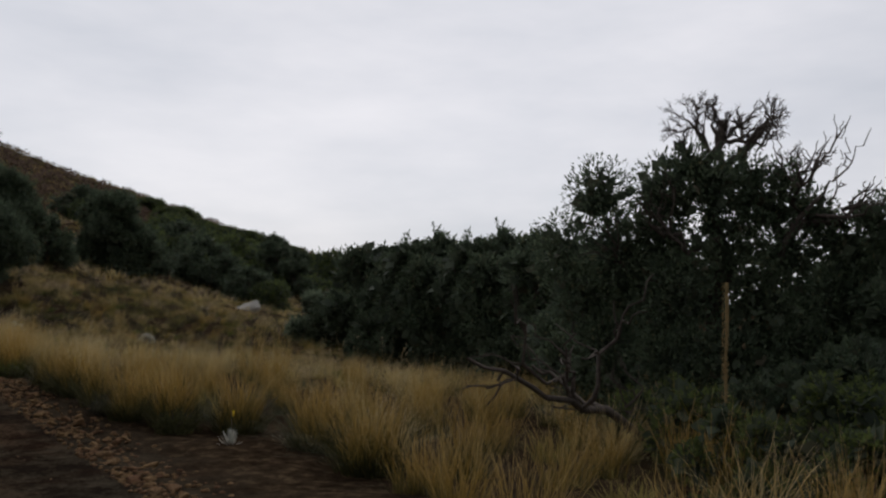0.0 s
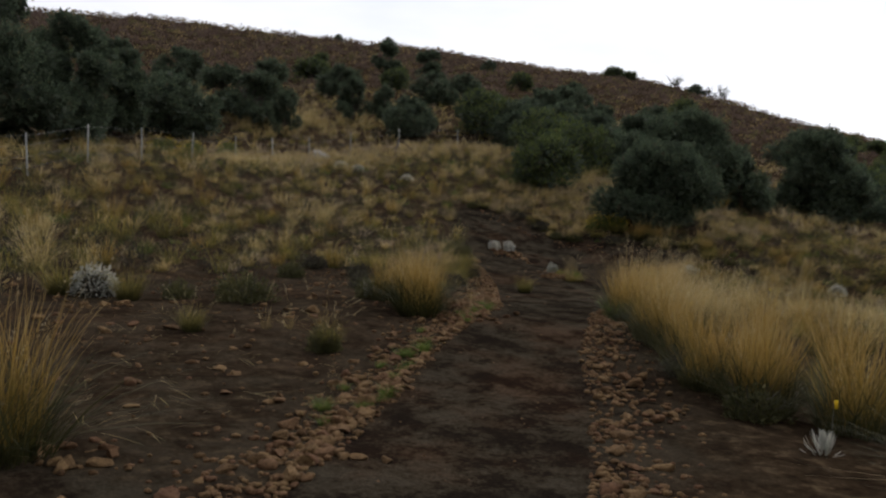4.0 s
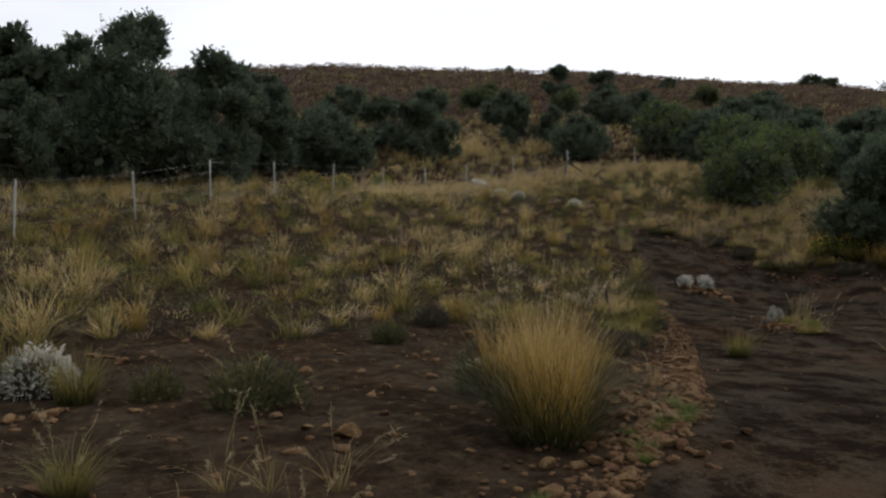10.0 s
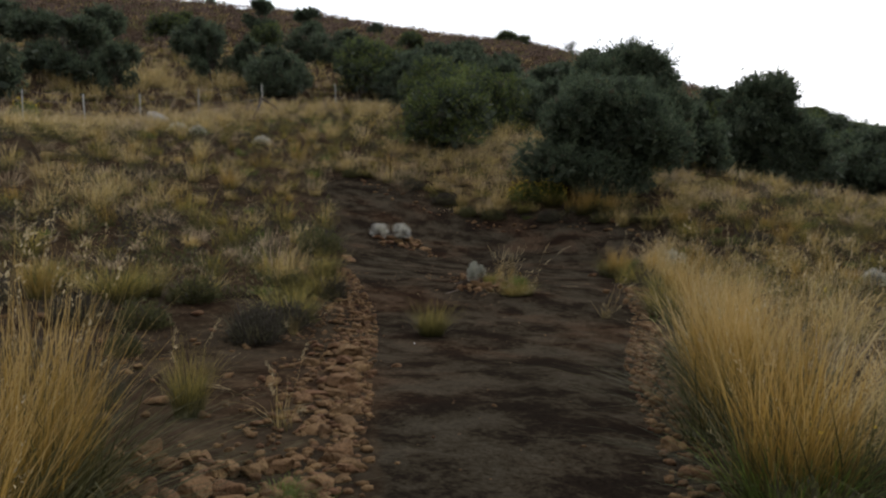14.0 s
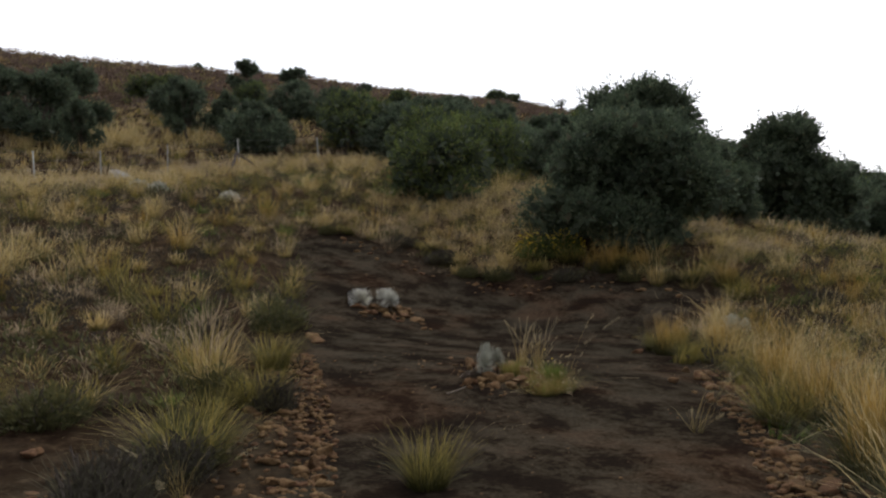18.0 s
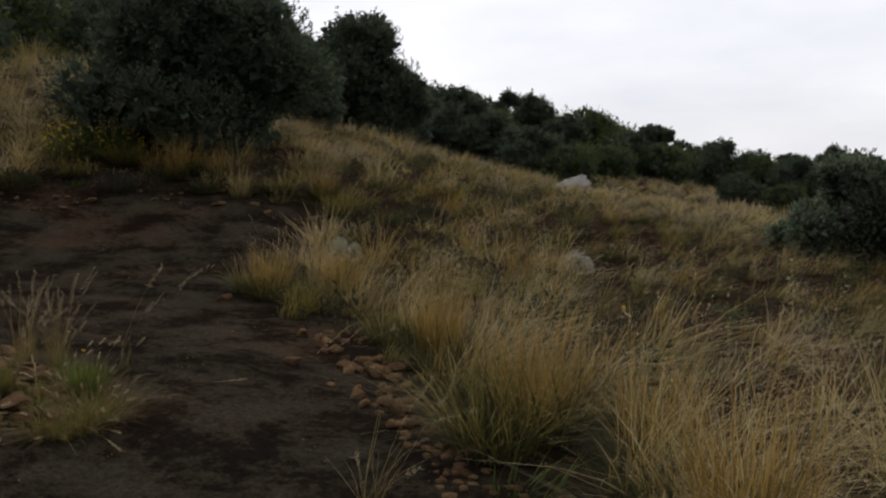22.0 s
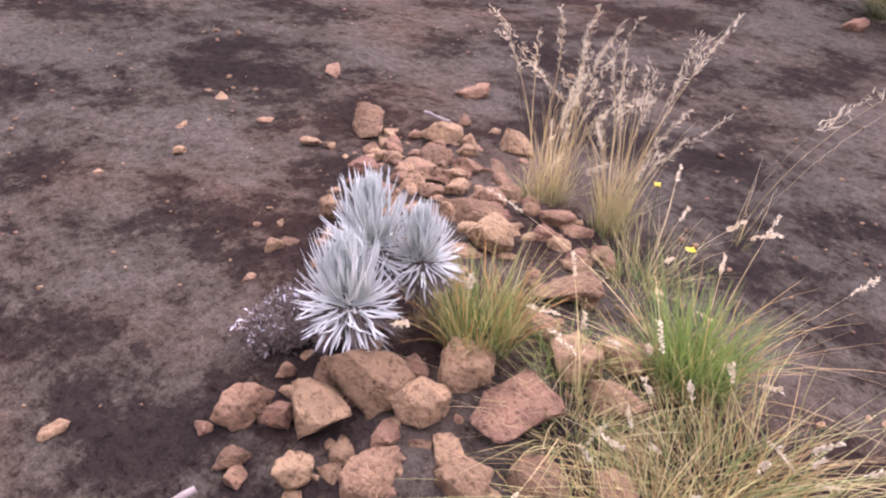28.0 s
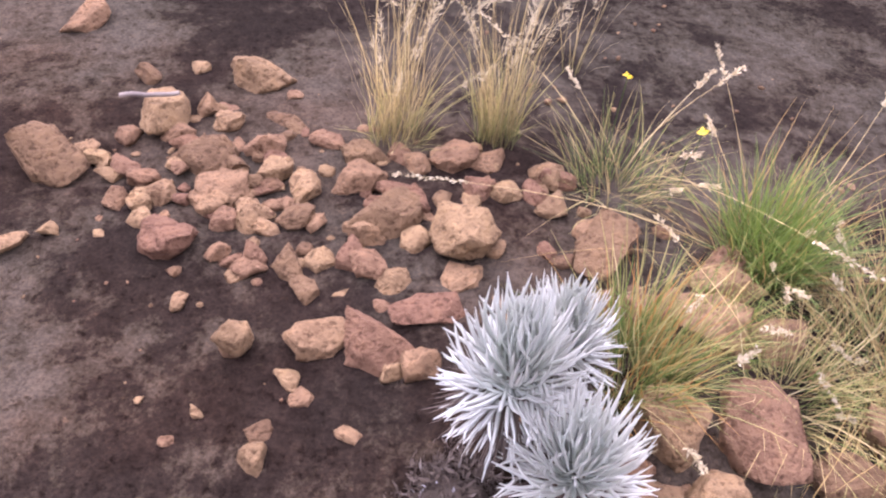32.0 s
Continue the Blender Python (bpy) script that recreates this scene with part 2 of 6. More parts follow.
DRY_HEATH = leaf_material("tan_hill_tufts", (0.17, 0.125, 0.060), (0.29, 0.22, 0.11), (0.40, 0.32, 0.18), 0.8)
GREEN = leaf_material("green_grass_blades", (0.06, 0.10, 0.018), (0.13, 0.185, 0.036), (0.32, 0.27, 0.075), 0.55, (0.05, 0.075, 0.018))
GREY = leaf_material("grey_dry_bush_twigs", (0.065, 0.064, 0.038), (0.150, 0.142, 0.084), (0.27, 0.24, 0.15), 0.8, (0.05, 0.044, 0.032))
DARKBUSH = leaf_material("dark_low_bush_leaves", (0.045, 0.050, 0.022), (0.105, 0.105, 0.045), (0.19, 0.165, 0.07), 0.7)
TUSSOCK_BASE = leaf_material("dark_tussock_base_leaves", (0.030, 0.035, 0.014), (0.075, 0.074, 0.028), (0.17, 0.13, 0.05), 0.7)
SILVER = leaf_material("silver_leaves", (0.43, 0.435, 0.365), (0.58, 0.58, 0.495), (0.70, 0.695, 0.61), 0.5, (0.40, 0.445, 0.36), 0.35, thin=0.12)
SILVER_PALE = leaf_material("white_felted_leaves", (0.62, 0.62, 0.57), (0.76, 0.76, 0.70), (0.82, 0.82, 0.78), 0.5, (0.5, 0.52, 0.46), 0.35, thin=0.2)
WITHERED = leaf_material("withered_leaves", (0.060, 0.042, 0.031), (0.135, 0.102, 0.076), (0.30, 0.26, 0.22), 0.8)
SEED = leaf_material("seed_heads", (0.38, 0.31, 0.18), (0.52, 0.44, 0.28), (0.62, 0.54, 0.38), 0.7)
YELLOW = leaf_material("yellow_petals", (0.75, 0.55, 0.03), (0.85, 0.65, 0.05), (0.9, 0.75, 0.2), 0.5)


def bark_material():
    mat, t, bsdf = material("bark", 0.9, 0.2)
    n = noise_tex(t, 14.0, 6, 0.7, "Object")
    t.links.new(ramp(t, n, [(0.3, (0.035, 0.028, 0.024)), (0.6, (0.10, 0.082, 0.068)), (0.8, (0.17, 0.15, 0.13))]), bsdf.inputs["Base Color"])
    bumped(t, bsdf, n, 0.7, 0.02)
    return mat


def plain_material(name, dark, light, rough=0.7, metal=0.0, scale=18.0):
    mat, t, bsdf = material(name, rough, 0.4)
    bsdf.inputs["Metallic"].default_value = metal
    n = noise_tex(t, scale, 5, 0.65)
    t.links.new(ramp(t, n, [(0.3, dark), (0.7, light)]), bsdf.inputs["Base Color"])
    return mat


BARK = bark_material()
DEADWOOD = plain_material("bleached_dead_wood", (0.09, 0.070, 0.055), (0.22, 0.175, 0.13), 0.9)
POST = plain_material("weathered_fence_steel", (0.20, 0.21, 0.19), (0.36, 0.36, 0.33), 0.6, 0.4)
WIRE = plain_material("fence_wire", (0.25, 0.25, 0.25), (0.4, 0.4, 0.4), 0.45, 0.8)

# ---- terrain ----
CENTRE = (-14.0, 19.0)
# heights of the ground every 10 m, rows from y = -10 to 70, columns from x = -66 to 24
GRID = np.array([
    [7.21, 5.3, 3.56, 2.02, 0.71, -0.24, -0.79, -1.36, -2.23, -3.26],
    [7.33, 5.3, 3.46, 1.86, 0.34, -0.8, -1.19, -1.48, -2.39, -3.4],
    [7.63, 5.45, 3.56, 2.09, 0.2, -1.18, -1.62, -1.95, -2.67, -3.63],
    [8.14, 5.77, 3.79, 2.32, 0.06, -1.36, -1.84, -2.38, -3.04, -3.93],
    [8.9, 6.28, 3.94, 2.57, 0.33, -1.44, -2.42, -2.84, -3.43, -4.29],
    [9.75, 7.27, 5.09, 3.81, 2.15, -0.67, -2.41, -3.14, -3.82, -4.68],
    [11.13, 9.04, 6.66, 4.48, 2.13, -0.62, -2.4, -3.3, -4.12, -5.03],
    [11.84, 9.71, 7.24, 4.54, 1.71, -1.02, -2.51, -3.38, -4.34, -5.33],
    [12.02, 9.78, 7.22, 4.43, 1.61, -0.8, -2.4, -3.49, -4.53, -5.57],
])
BUMPS = [(-21.5, 27.6, -0.45, 18.0), (-19.8, 34.2, 0.65, 18.0), (-12.9, 34.8, -0.48, 18.0), (-11.6, 12.3, 0.2, 18.0), (-8.3, 14.5, 0.15, 18.0), (-15.8, 20.0, -0.1, 18.0), (-20.6, 23.6, 0.0, 18.0), (-34.5, 15.8, 0.27, 18.0), (-47.0, 34.5, -0.21, 18.0), (-12.5, 17.0, 0.05, 18.0), (-7.2, 8.8, -0.13, 18.0), (-3.2, 11.4, 0.01, 18.0), (-14.5, 24.5, 0.1, 12.0), (-20.5, 31.6, -0.33, 12.0), (-17.0, 23.3, 0.09, 5.0), (-16.05, 23.0, 0.10, 0.7)]
# bearing (degrees to the left of +y) and height of the hill's crest 200 m off
CREST = [(-180, 8), (-135, -5), (-90, -12), (-45, -10), (-20, -6), (-9, -3), (0, 3), (3, 6), (11, 13.5), (19, 23), (24, 28),
         (28, 33), (35, 40), (42, 43), (51.5, 47.8), (58, 49), (71, 50.5), (79, 48.6), (90, 45), (110, 36), (140, 22), (180, 8)]


def cubic(p, s):
    return 0.5 * (2 * p[1] + (p[2] - p[0]) * s + (2 * p[0] - 5 * p[1] + 4 * p[2] - p[3]) * s**2 + (3 * p[1] - p[0] - 3 * p[2] + p[3]) * s**3)


def near_height(x, y):
    x, y = np.asarray(x, float), np.asarray(y, float)
    i, j = (np.clip(x, -65.9, 23.9) + 66) / 10, (np.clip(y, -9.9, 69.9) + 10) / 10
    i0, j0 = i.astype(int), j.astype(int)
    rows = []
    for b in range(-1, 3):
        jj = np.clip(j0 + b, 0, 8)
        rows.append(cubic([GRID[jj, np.clip(i0 + a, 0, 9)] for a in range(-1, 3)], i - i0))
    z = cubic(rows, j - j0)
    for bx, by, w, spread in BUMPS:
        z = z + w * np.exp(-((x - bx) ** 2 + (y - by) ** 2) / spread)
    return z


def height(x, y):
    """The ground's height: the mapped slope near the walk, then the hill up to its crest and the land beyond."""
    x, y = np.asarray(x, float), np.asarray(y, float)
    dx, dy = x - CENTRE[0], y - CENTRE[1]
    r = np.hypot(dx, dy) + 1e-6
    crest = np.interp(np.degrees(np.arctan2(-dx, dy)), *zip(*CREST))
    foot = near_height(CENTRE[0] + dx / r * 48, CENTRE[1] + dy / r * 48)
    far = foot + (crest - foot) * (r - 48) / 152
    beyond = -40 + (crest + 40) * np.exp(-(np.maximum(r, 200) - 200) / 420)
    return np.where(r < 48, near_height(x, y), np.where(r < 200, far, beyond))


# ---- builders ----
class Soup:
    """Vertices, faces and a 0 to 1 value along each piece, gathered as arrays and made into one mesh."""

    def __init__(self):
        self.v, self.q, self.t, self.a, self.count = [], [], [], [], 0

    def add(self, verts, quads=None, tris=None, along=None):
        verts = np.asarray(verts, float).reshape(-1, 3)
        self.v.append(verts)
        self.a.append(np.zeros(len(verts)) if along is None else np.ravel(along))
        if quads is not None and len(quads):
            self.q.append(np.asarray(quads).reshape(-1, 4) + self.count)
        if tris is not None and len(tris):
            self.t.append(np.asarray(tris).reshape(-1, 3) + self.count)
        self.count += len(verts)

    def mesh(self, name, mat, smooth=False):
        v = np.concatenate(self.v)
        q = np.concatenate(self.q) if self.q else np.zeros((0, 4), int)
        t = np.concatenate(self.t) if self.t else np.zeros((0, 3), int)
        me = bpy.data.meshes.new(name)
        me.vertices.add(len(v))
        me.vertices.foreach_set("co", v.astype(np.float32).ravel())
        me.loops.add(q.size + t.size)
        me.loops.foreach_set("vertex_index", np.r_[q.ravel(), t.ravel()].astype(np.int32))
        me.polygons.add(len(q) + len(t))
        me.polygons.foreach_set("loop_start", np.r_[np.arange(len(q)) * 4, q.size + np.arange(len(t)) * 3].astype(np.int32))
        if smooth:
            me.polygons.foreach_set("use_smooth", np.ones(len(q) + len(t), bool))
        me.update(calc_edges=True)
        me.attributes.new("along", "FLOAT", "POINT").data.foreach_set("value", np.concatenate(self.a).astype(np.float32))
        me.materials.append(mat)
        return me


def part(name, me, parent, label="", m=None):
    ob = new(name, me)
    ob.parent = parent
    if m is not None:
        ob.matrix_basis = m
    return tagged(ob, label) if label else ob


def empty(name, x, y, z, label, category, group="", turn=0.0, size=1.0):
    ob = new(name)
    ob.location, ob.rotation_euler, ob.scale = (x, y, z), (0, 0, turn), (size,) * 3
    ob.empty_display_size = 0.1
    return tagged(ob, label, category, group)


def unit(v):
    return v / np.maximum(np.linalg.norm(v, axis=-1, keepdims=True), 1e-9)


def blades(soup, rng, base, out, tall, lean, curl, width, segs=3, lift=0.0):
    """Tapered bent blades: base (n, 3), way outwards (n, 2), and for each its height, lean, curl and width."""
    n = len(base)
    s = np.linspace(0, 1, segs + 1)[None, :, None]
    o3 = np.c_[out, np.zeros(n)][:, None, :]
    tall, lean, curl, width = (np.broadcast_to(np.asarray(k, float), (n,))[:, None, None] for k in (tall, lean, curl, width))
    reach = lean * s + curl * s**2
    rise = s * (1 - 0.35 * np.minimum(curl, 1.6) * s)
    side = np.c_[-out[:, 1], out[:, 0], np.zeros(n)][:, None, :]
    sway = rng.normal(0, 0.12, (n, 1, 1)) * s**1.5 + rng.normal(0, 0.030, (n, 1, 1)) * np.sin(s * 5 + rng.uniform(0, 6, (n, 1, 1)))
    line = base[:, None, :] + tall * reach * o3 + tall * rise * np.array([0, 0, 1.0]) + tall * sway * side
    twist = rng.uniform(-0.6, 0.6, (n, 1, 1))
    side = side * np.cos(twist) + o3 * np.sin(twist)
    w = width * (1 - 0.85 * s**1.5) * 0.5
    a, b, tip = (line - side * w)[:, :-1], (line + side * w)[:, :-1], line[:, -1:]
    verts = np.concatenate([np.stack([a, b], 2).reshape(n, 2 * segs, 3), tip], 1)
    step = (np.arange(n) * (2 * segs + 1))[:, None, None]
    k = np.arange(segs - 1)
    quads = step + np.stack([2 * k, 2 * k + 1, 2 * k + 3, 2 * k + 2], 1)[None]
    tris = step[:, 0] + np.array([[2 * segs - 2, 2 * segs - 1, 2 * segs]])
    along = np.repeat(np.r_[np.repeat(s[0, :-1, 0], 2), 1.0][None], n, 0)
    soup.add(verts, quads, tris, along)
    return line


def tuft(soup, rng, n, radius, tall, lean, curl, width, segs=3, wind=(0.0, 0.0), at=(0, 0, 0), turn=None):
    """One clump of n blades round a point."""
    ang = rng.uniform(0, 2 * math.pi, n)
    rad = radius * np.sqrt(rng.uniform(0, 1, n))
    base = np.c_[at[0] + rad * np.cos(ang), at[1] + rad * np.sin(ang), np.full(n, at[2] - 0.02)]
    out = np.c_[np.cos(ang + rng.normal(0, 0.8, n)), np.sin(ang + rng.normal(0, 0.8, n))] + np.asarray(wind)
    out = out / np.maximum(np.linalg.norm(out, axis=1, keepdims=True), 1e-6)
    h = tall * (0.26 + 0.84 * rng.uniform(0, 1, n))
    return blades(soup, rng, base, out, h, lean * rng.uniform(0.1, 1.8, n), curl * rng.uniform(0.0, 1.0, n) ** 1.5 * 2.4, width * rng.uniform(0.7, 1.3, n), segs)


def leaf_cloud(soup, rng, pos, out, size, slim=0.45):
    """Folded diamond leaves at pos, pointing along out."""
    n = len(pos)
    d = unit(out + rng.normal(0, 0.55, (n, 3)))
    s = unit(np.cross(d, rng.normal(0, 1, (n, 3))))
    up = np.cross(s, d)
    L = (size * rng.uniform(0.6, 1.3, n))[:, None]
    mid = pos + d * L * 0.45
    verts = np.stack([pos, mid + s * L * slim * 0.5 + up * L * 0.08, pos + d * L, mid - s * L * slim * 0.5 + up * L * 0.08], 1)
    soup.add(verts, np.arange(4 * n).reshape(n, 4))


def lobes(rng, n, radius, tall, low):
    """Centres and radii of the leaf masses of a crown that stands on the ground."""
    a = rng.uniform(0, 2 * math.pi, n)
    v = rng.uniform(0, 1, n)
    dome = np.sqrt(np.maximum(0.03, 1 - (0.98 * v) ** 2)) * np.minimum(1, 0.78 + v)
    out = np.sqrt(rng.uniform(0.1, 1, n)) * dome * 0.78 * radius
    z = low + v * (tall - low) * 0.84
    c = np.c_[out * np.cos(a), out * np.sin(a), z]
    return c, rng.uniform(0.20, 0.40, n) * radius * (1 - 0.38 * v)


def crown_meshes(name, seed, radius, tall, leaves, leaf, n_lobes=26, low=0.25, mat=FOLIAGE):
    rng = np.random.default_rng(seed)
    c, r = lobes(rng, n_lobes, radius, tall, low * tall)
    w = r**2 / (r**2).sum()
    which = rng.choice(n_lobes, leaves, p=w)
    d = unit(rng.normal(0, 1, (leaves, 3)) + np.array([0, 0, 0.25]))
    lump = 1 + 0.25 * np.sin(d[:, 0] * 7 + which) * np.sin(d[:, 1] * 6 + 2 * which) * np.sin(d[:, 2] * 5)
    # leaves gather in sprays on the lobes
    spray = np.maximum(0.35, rng.beta(5, 1.6, leaves)) * lump
    pos = c[which] + d * (r[which] * spray)[:, None]
    pos[:, 2] = np.maximum(pos[:, 2], 0.06)
    outer = Soup()
    leaf_cloud(outer, rng, pos, d + np.array([0, 0, 0.35]), leaf)
    # upright sprigs that break the outline
    k = leaves // 18
    which = rng.choice(n_lobes, k // 12 + 1, p=w)
    d = unit(rng.normal(0, 1, (len(which), 3)) * np.array([1, 1, 0.5]) + np.array([0, 0, 0.8]))
    tips = c[which] + d * r[which][:, None] * 0.95
    grow = unit(d + np.array([0, 0, 0.7]))
    along = rng.uniform(-0.5, 1, (len(which), 30))
    pos = tips[:, None] + grow[:, None] * (along * rng.uniform(0.07, 0.17, (len(which), 1)) * radius)[:, :, None] + rng.normal(0, 0.022 * radius, (len(which), 30, 3)) * (1.25 - np.maximum(along, 0))[:, :, None]
    leaf_cloud(outer, rng, pos.reshape(-1, 3), np.repeat(grow, 30, 0), leaf * 0.9)
    # large inner leaves fill the crown, with its shade painted in their darker tone
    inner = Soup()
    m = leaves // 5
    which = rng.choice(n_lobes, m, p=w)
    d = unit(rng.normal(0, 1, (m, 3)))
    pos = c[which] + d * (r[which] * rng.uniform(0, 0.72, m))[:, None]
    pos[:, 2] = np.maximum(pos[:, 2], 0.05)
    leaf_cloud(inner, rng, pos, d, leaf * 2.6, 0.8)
    return outer.mesh(name + "_crown", mat), inner.mesh(name + "_inner", FOLIAGE_SHADE), c, r


def limb(soup, rng, a, b, ra, rb, segs=5, sides=6, wander=0.12):
    """A crooked tapered branch from a to b."""
    a, b = np.asarray(a, float), np.asarray(b, float)
    way, length = unit(b - a), np.linalg.norm(b - a)
    s = np.linspace(0, 1, segs + 1)
    off = rng.normal(0, wander * length, (segs + 1, 3)) * (np.sin(s * math.pi) ** 0.7)[:, None] * 0.5
    line = a + (b - a) * s[:, None] + off
    x = unit(np.cross(way, [0.31, 0.77, 0.55]))
    y = np.cross(way, x)
    ang = np.linspace(0, 2 * math.pi, sides, endpoint=False)
    ring = np.cos(ang)[:, None] * x + np.sin(ang)[:, None] * y
    rad = ra + (rb - ra) * s
    rough = 1 + rng.uniform(-0.12, 0.12, (segs + 1, sides, 1))
    verts = line[:, None] + ring[None] * rad[:, None, None] * rough
    i, j = np.meshgrid(np.arange(segs), np.arange(sides), indexing="ij")
    k = (j + 1) % sides
    quads = np.stack([i * sides + j, i * sides + k, (i + 1) * sides + k, (i + 1) * sides + j], -1).reshape(-1, 4)
    soup.add(verts.reshape(-1, 3), quads)
    return line


def trunk_mesh(name, seed, c, r, tall, thick):
    rng = np.random.default_rng(seed + 500)
    soup = Soup()
    fork = np.array([rng.normal(0, 0.1), rng.normal(0, 0.1), tall * 0.22])
    limb(soup, rng, (0, 0, -0.15), fork, thick, thick * 0.75, 4, 8, 0.08)
    for k in rng.choice(len(c), min(len(c), 12), replace=False):
        limb(soup, rng, fork + rng.normal(0, thick * 0.2, 3), c[k] + np.array([0, 0, r[k] * 0.3]), thick * 0.5, thick * 0.08, 5, 5, 0.14)
    return soup.mesh(name + "_trunk", BARK, True)


def shrub_kind(name, seed, radius, tall, leaves, leaf, n_lobes, low, thick, mat, label, category="shrub", group="hillside shrubs"):
    top = empty(name, 0, 0, -500, label, category, group)
    outer, inner, c, r = crown_meshes(name, seed, radius, tall, leaves, leaf, n_lobes, low, mat)
    part("trunk", trunk_mesh(name, seed, c, r, tall, thick), top)
    crown = part("crown", outer, top)
    part("inner_foliage", inner, crown)
    return top


def ground_z(x, y):
    return float(height(x, y))


def set_down(thing, x, y, turn, sx, sz, sink=0.05):
    thing.matrix_basis = Matrix.Translation((x, y, ground_z(x, y) - sink)) @ Matrix.Rotation(turn, 4, "Z") @ Matrix.Diagonal((sx, sx, sz, 1))
    return thing


# ---- ground ----
# edges of the trodden path and the bare terrace that it opens into
PATH_LEFT = [(-2.0, -4.0), (-1.9, 2.0), (-3.2, 5.0), (-4.7, 7.2), (-6.1, 8.9), (-8.2, 11.5), (-10.5, 14.9), (-13.4, 17.7), (-15.4, 19.7), (-17.2, 21.1), (-19.7, 22.9), (-21.8, 24.8), (-24.6, 27.2), (-28.8, 30.3)]
PATH_RIGHT = [(1.2, -4.0), (0.9, 2.0), (-1.0, 5.6), (-2.7, 7.6), (-3.7, 9.1), (-5.2, 11.0), (-7.0, 13.0), (-9.3, 16.1), (-11.7, 19.9), (-13.4, 23.2), (-14.9, 25.6), (-16.7, 27.3), (-17.6, 29.4), (-17.4, 32.6)]
BARE = PATH_RIGHT + [(-18.3, 32.5), (-19.7, 32.2), (-21.0, 31.75), (-22.3, 31.0), (-23.5, 30.3), (-25.0, 30.7), (-28.0, 31.2)] + PATH_LEFT[::-1]
LEFT_SOIL = [(-4.7, 7.0), (-7.0, 5.0), (-9.5, 5.5), (-12.3, 7.2), (-15.6, 7.8), (-18.0, 9.4), (-17.6, 11.4), (-17.0, 12.6), (-18.0, 14.0), (-18.6, 15.6), (-18.3, 17.2), (-17.8, 18.6), (-17.2, 19.7), (-16.4, 20.2), (-14.5, 18.4), (-13.2, 17.6), (-10.3, 14.9), (-8.2, 11.6), (-6.0, 8.8)]


def inside(poly, x, y):
    x, y = np.asarray(x, float), np.asarray(y, float)
    hit = np.zeros(x.shape, bool)
    for (x0, y0), (x1, y1) in zip(poly, poly[1:] + poly[:1]):
        cross = (y0 > y) != (y1 > y)
        hit ^= cross & (x < (x1 - x0) * (y - y0) / (y1 - y0 + 1e-12) + x0)
    return hit


def edge_gap(line, x, y):
    """Distance to a broken line."""
    best = np.full(np.shape(x), 1e9)
    for (x0, y0), (x1, y1) in zip(line, line[1:]):
        dx, dy = x1 - x0, y1 - y0
        s = np.clip(((x - x0) * dx + (y - y0) * dy) / (dx * dx + dy * dy), 0, 1)
        best = np.minimum(best, np.hypot(x - x0 - s * dx, y - y0 - s * dy))
    return best


def ripple(x, y):
    """Small unevenness of the soil."""
    return 0.009 * np.sin(x * 3.1 + 1.3 * np.sin(y * 1.7)) * np.sin(y * 2.7 + x) + 0.010 * np.sin(x * 7.3 + y * 5.1) * np.sin(y * 8.7 - x * 2.2)


def build_ground():
    radii = np.r_[np.linspace(0.01, 14, 100), np.geomspace(14.3, 60, 100), np.geomspace(62, 230, 60), np.geomspace(240, 4000, 30)]
    az = np.linspace(0, 2 * math.pi, 520, endpoint=False)
    R, A = np.meshgrid(radii, az, indexing="ij")
    X, Y = CENTRE[0] + R * np.cos(A), CENTRE[1] + R * np.sin(A)
    Z = height(X, Y) + ripple(X, Y) * (R < 70)
    hummock = np.sin(X * 0.9 + 2 * np.sin(Y * 0.37)) * np.sin(Y * 0.8 + X * 0.3) * 0.06 + np.sin(X * 0.21 + Y * 0.13) * np.sin(Y * 0.27 - X * 0.1) * 0.10
    bare = inside(BARE, X, Y) | inside(LEFT_SOIL, X, Y)
    gap = np.minimum(edge_gap(BARE + BARE[:1], X, Y), edge_gap(LEFT_SOIL + LEFT_SOIL[:1], X, Y))
    wild = np.where(bare, 0, np.clip(gap / 2.0, 0, 1))
    Z = Z + wild * np.where(R > 60, np.clip(R / 40, 0, 5), 1) * hummock
    n, m = X.shape
    i, j = np.meshgrid(np.arange(n - 1), np.arange(m), indexing="ij")
    k = (j + 1) % m
    quads = np.stack([i * m + j, (i + 1) * m + j, (i + 1) * m + k, i * m + k], -1).reshape(-1, 4)
    soup = Soup()
    soup.add(np.stack([X, Y, Z], -1), quads)
    me = soup.mesh("ground", SOIL, True)
    me.attributes.new("litter", "FLOAT", "POINT").data.foreach_set("value", np.maximum(np.clip(wild * 1.4, 0, 1) * 0.85, 0.45 * inside(LEFT_SOIL, X, Y)).astype(np.float32).ravel())
    return tagged(new("ground", me), "dark volcanic soil slope with dry litter rising to a hill", "ground", kind="structure")


build_ground()

# ---- shrubs and trees ----
KINDS = [
    shrub_kind("broad_shrub", 11, 1.0, 1.3, 9000, 0.052, 34, 0.08, 0.06, FOLIAGE, "dense dark green shrub on the grassy slope"),
    shrub_kind("tall_shrub", 12, 1.0, 2.1, 10000, 0.055, 40, 0.10, 0.06, FOLIAGE, "tall dark green shrub among dry grass"),
    shrub_kind("low_shrub", 13, 1.0, 1.0, 8000, 0.050, 30, 0.06, 0.05, FOLIAGE_GREEN, "low yellowish green shrub on the slope"),
    shrub_kind("ragged_shrub", 14, 1.0, 1.7, 8000, 0.058, 24, 0.14, 0.05, FOLIAGE, "ragged dark green shrub with uneven top"),
]
SIZES = [(1.0, 1.3), (1.0, 2.1), (1.0, 1.0), (1.0, 1.7)]
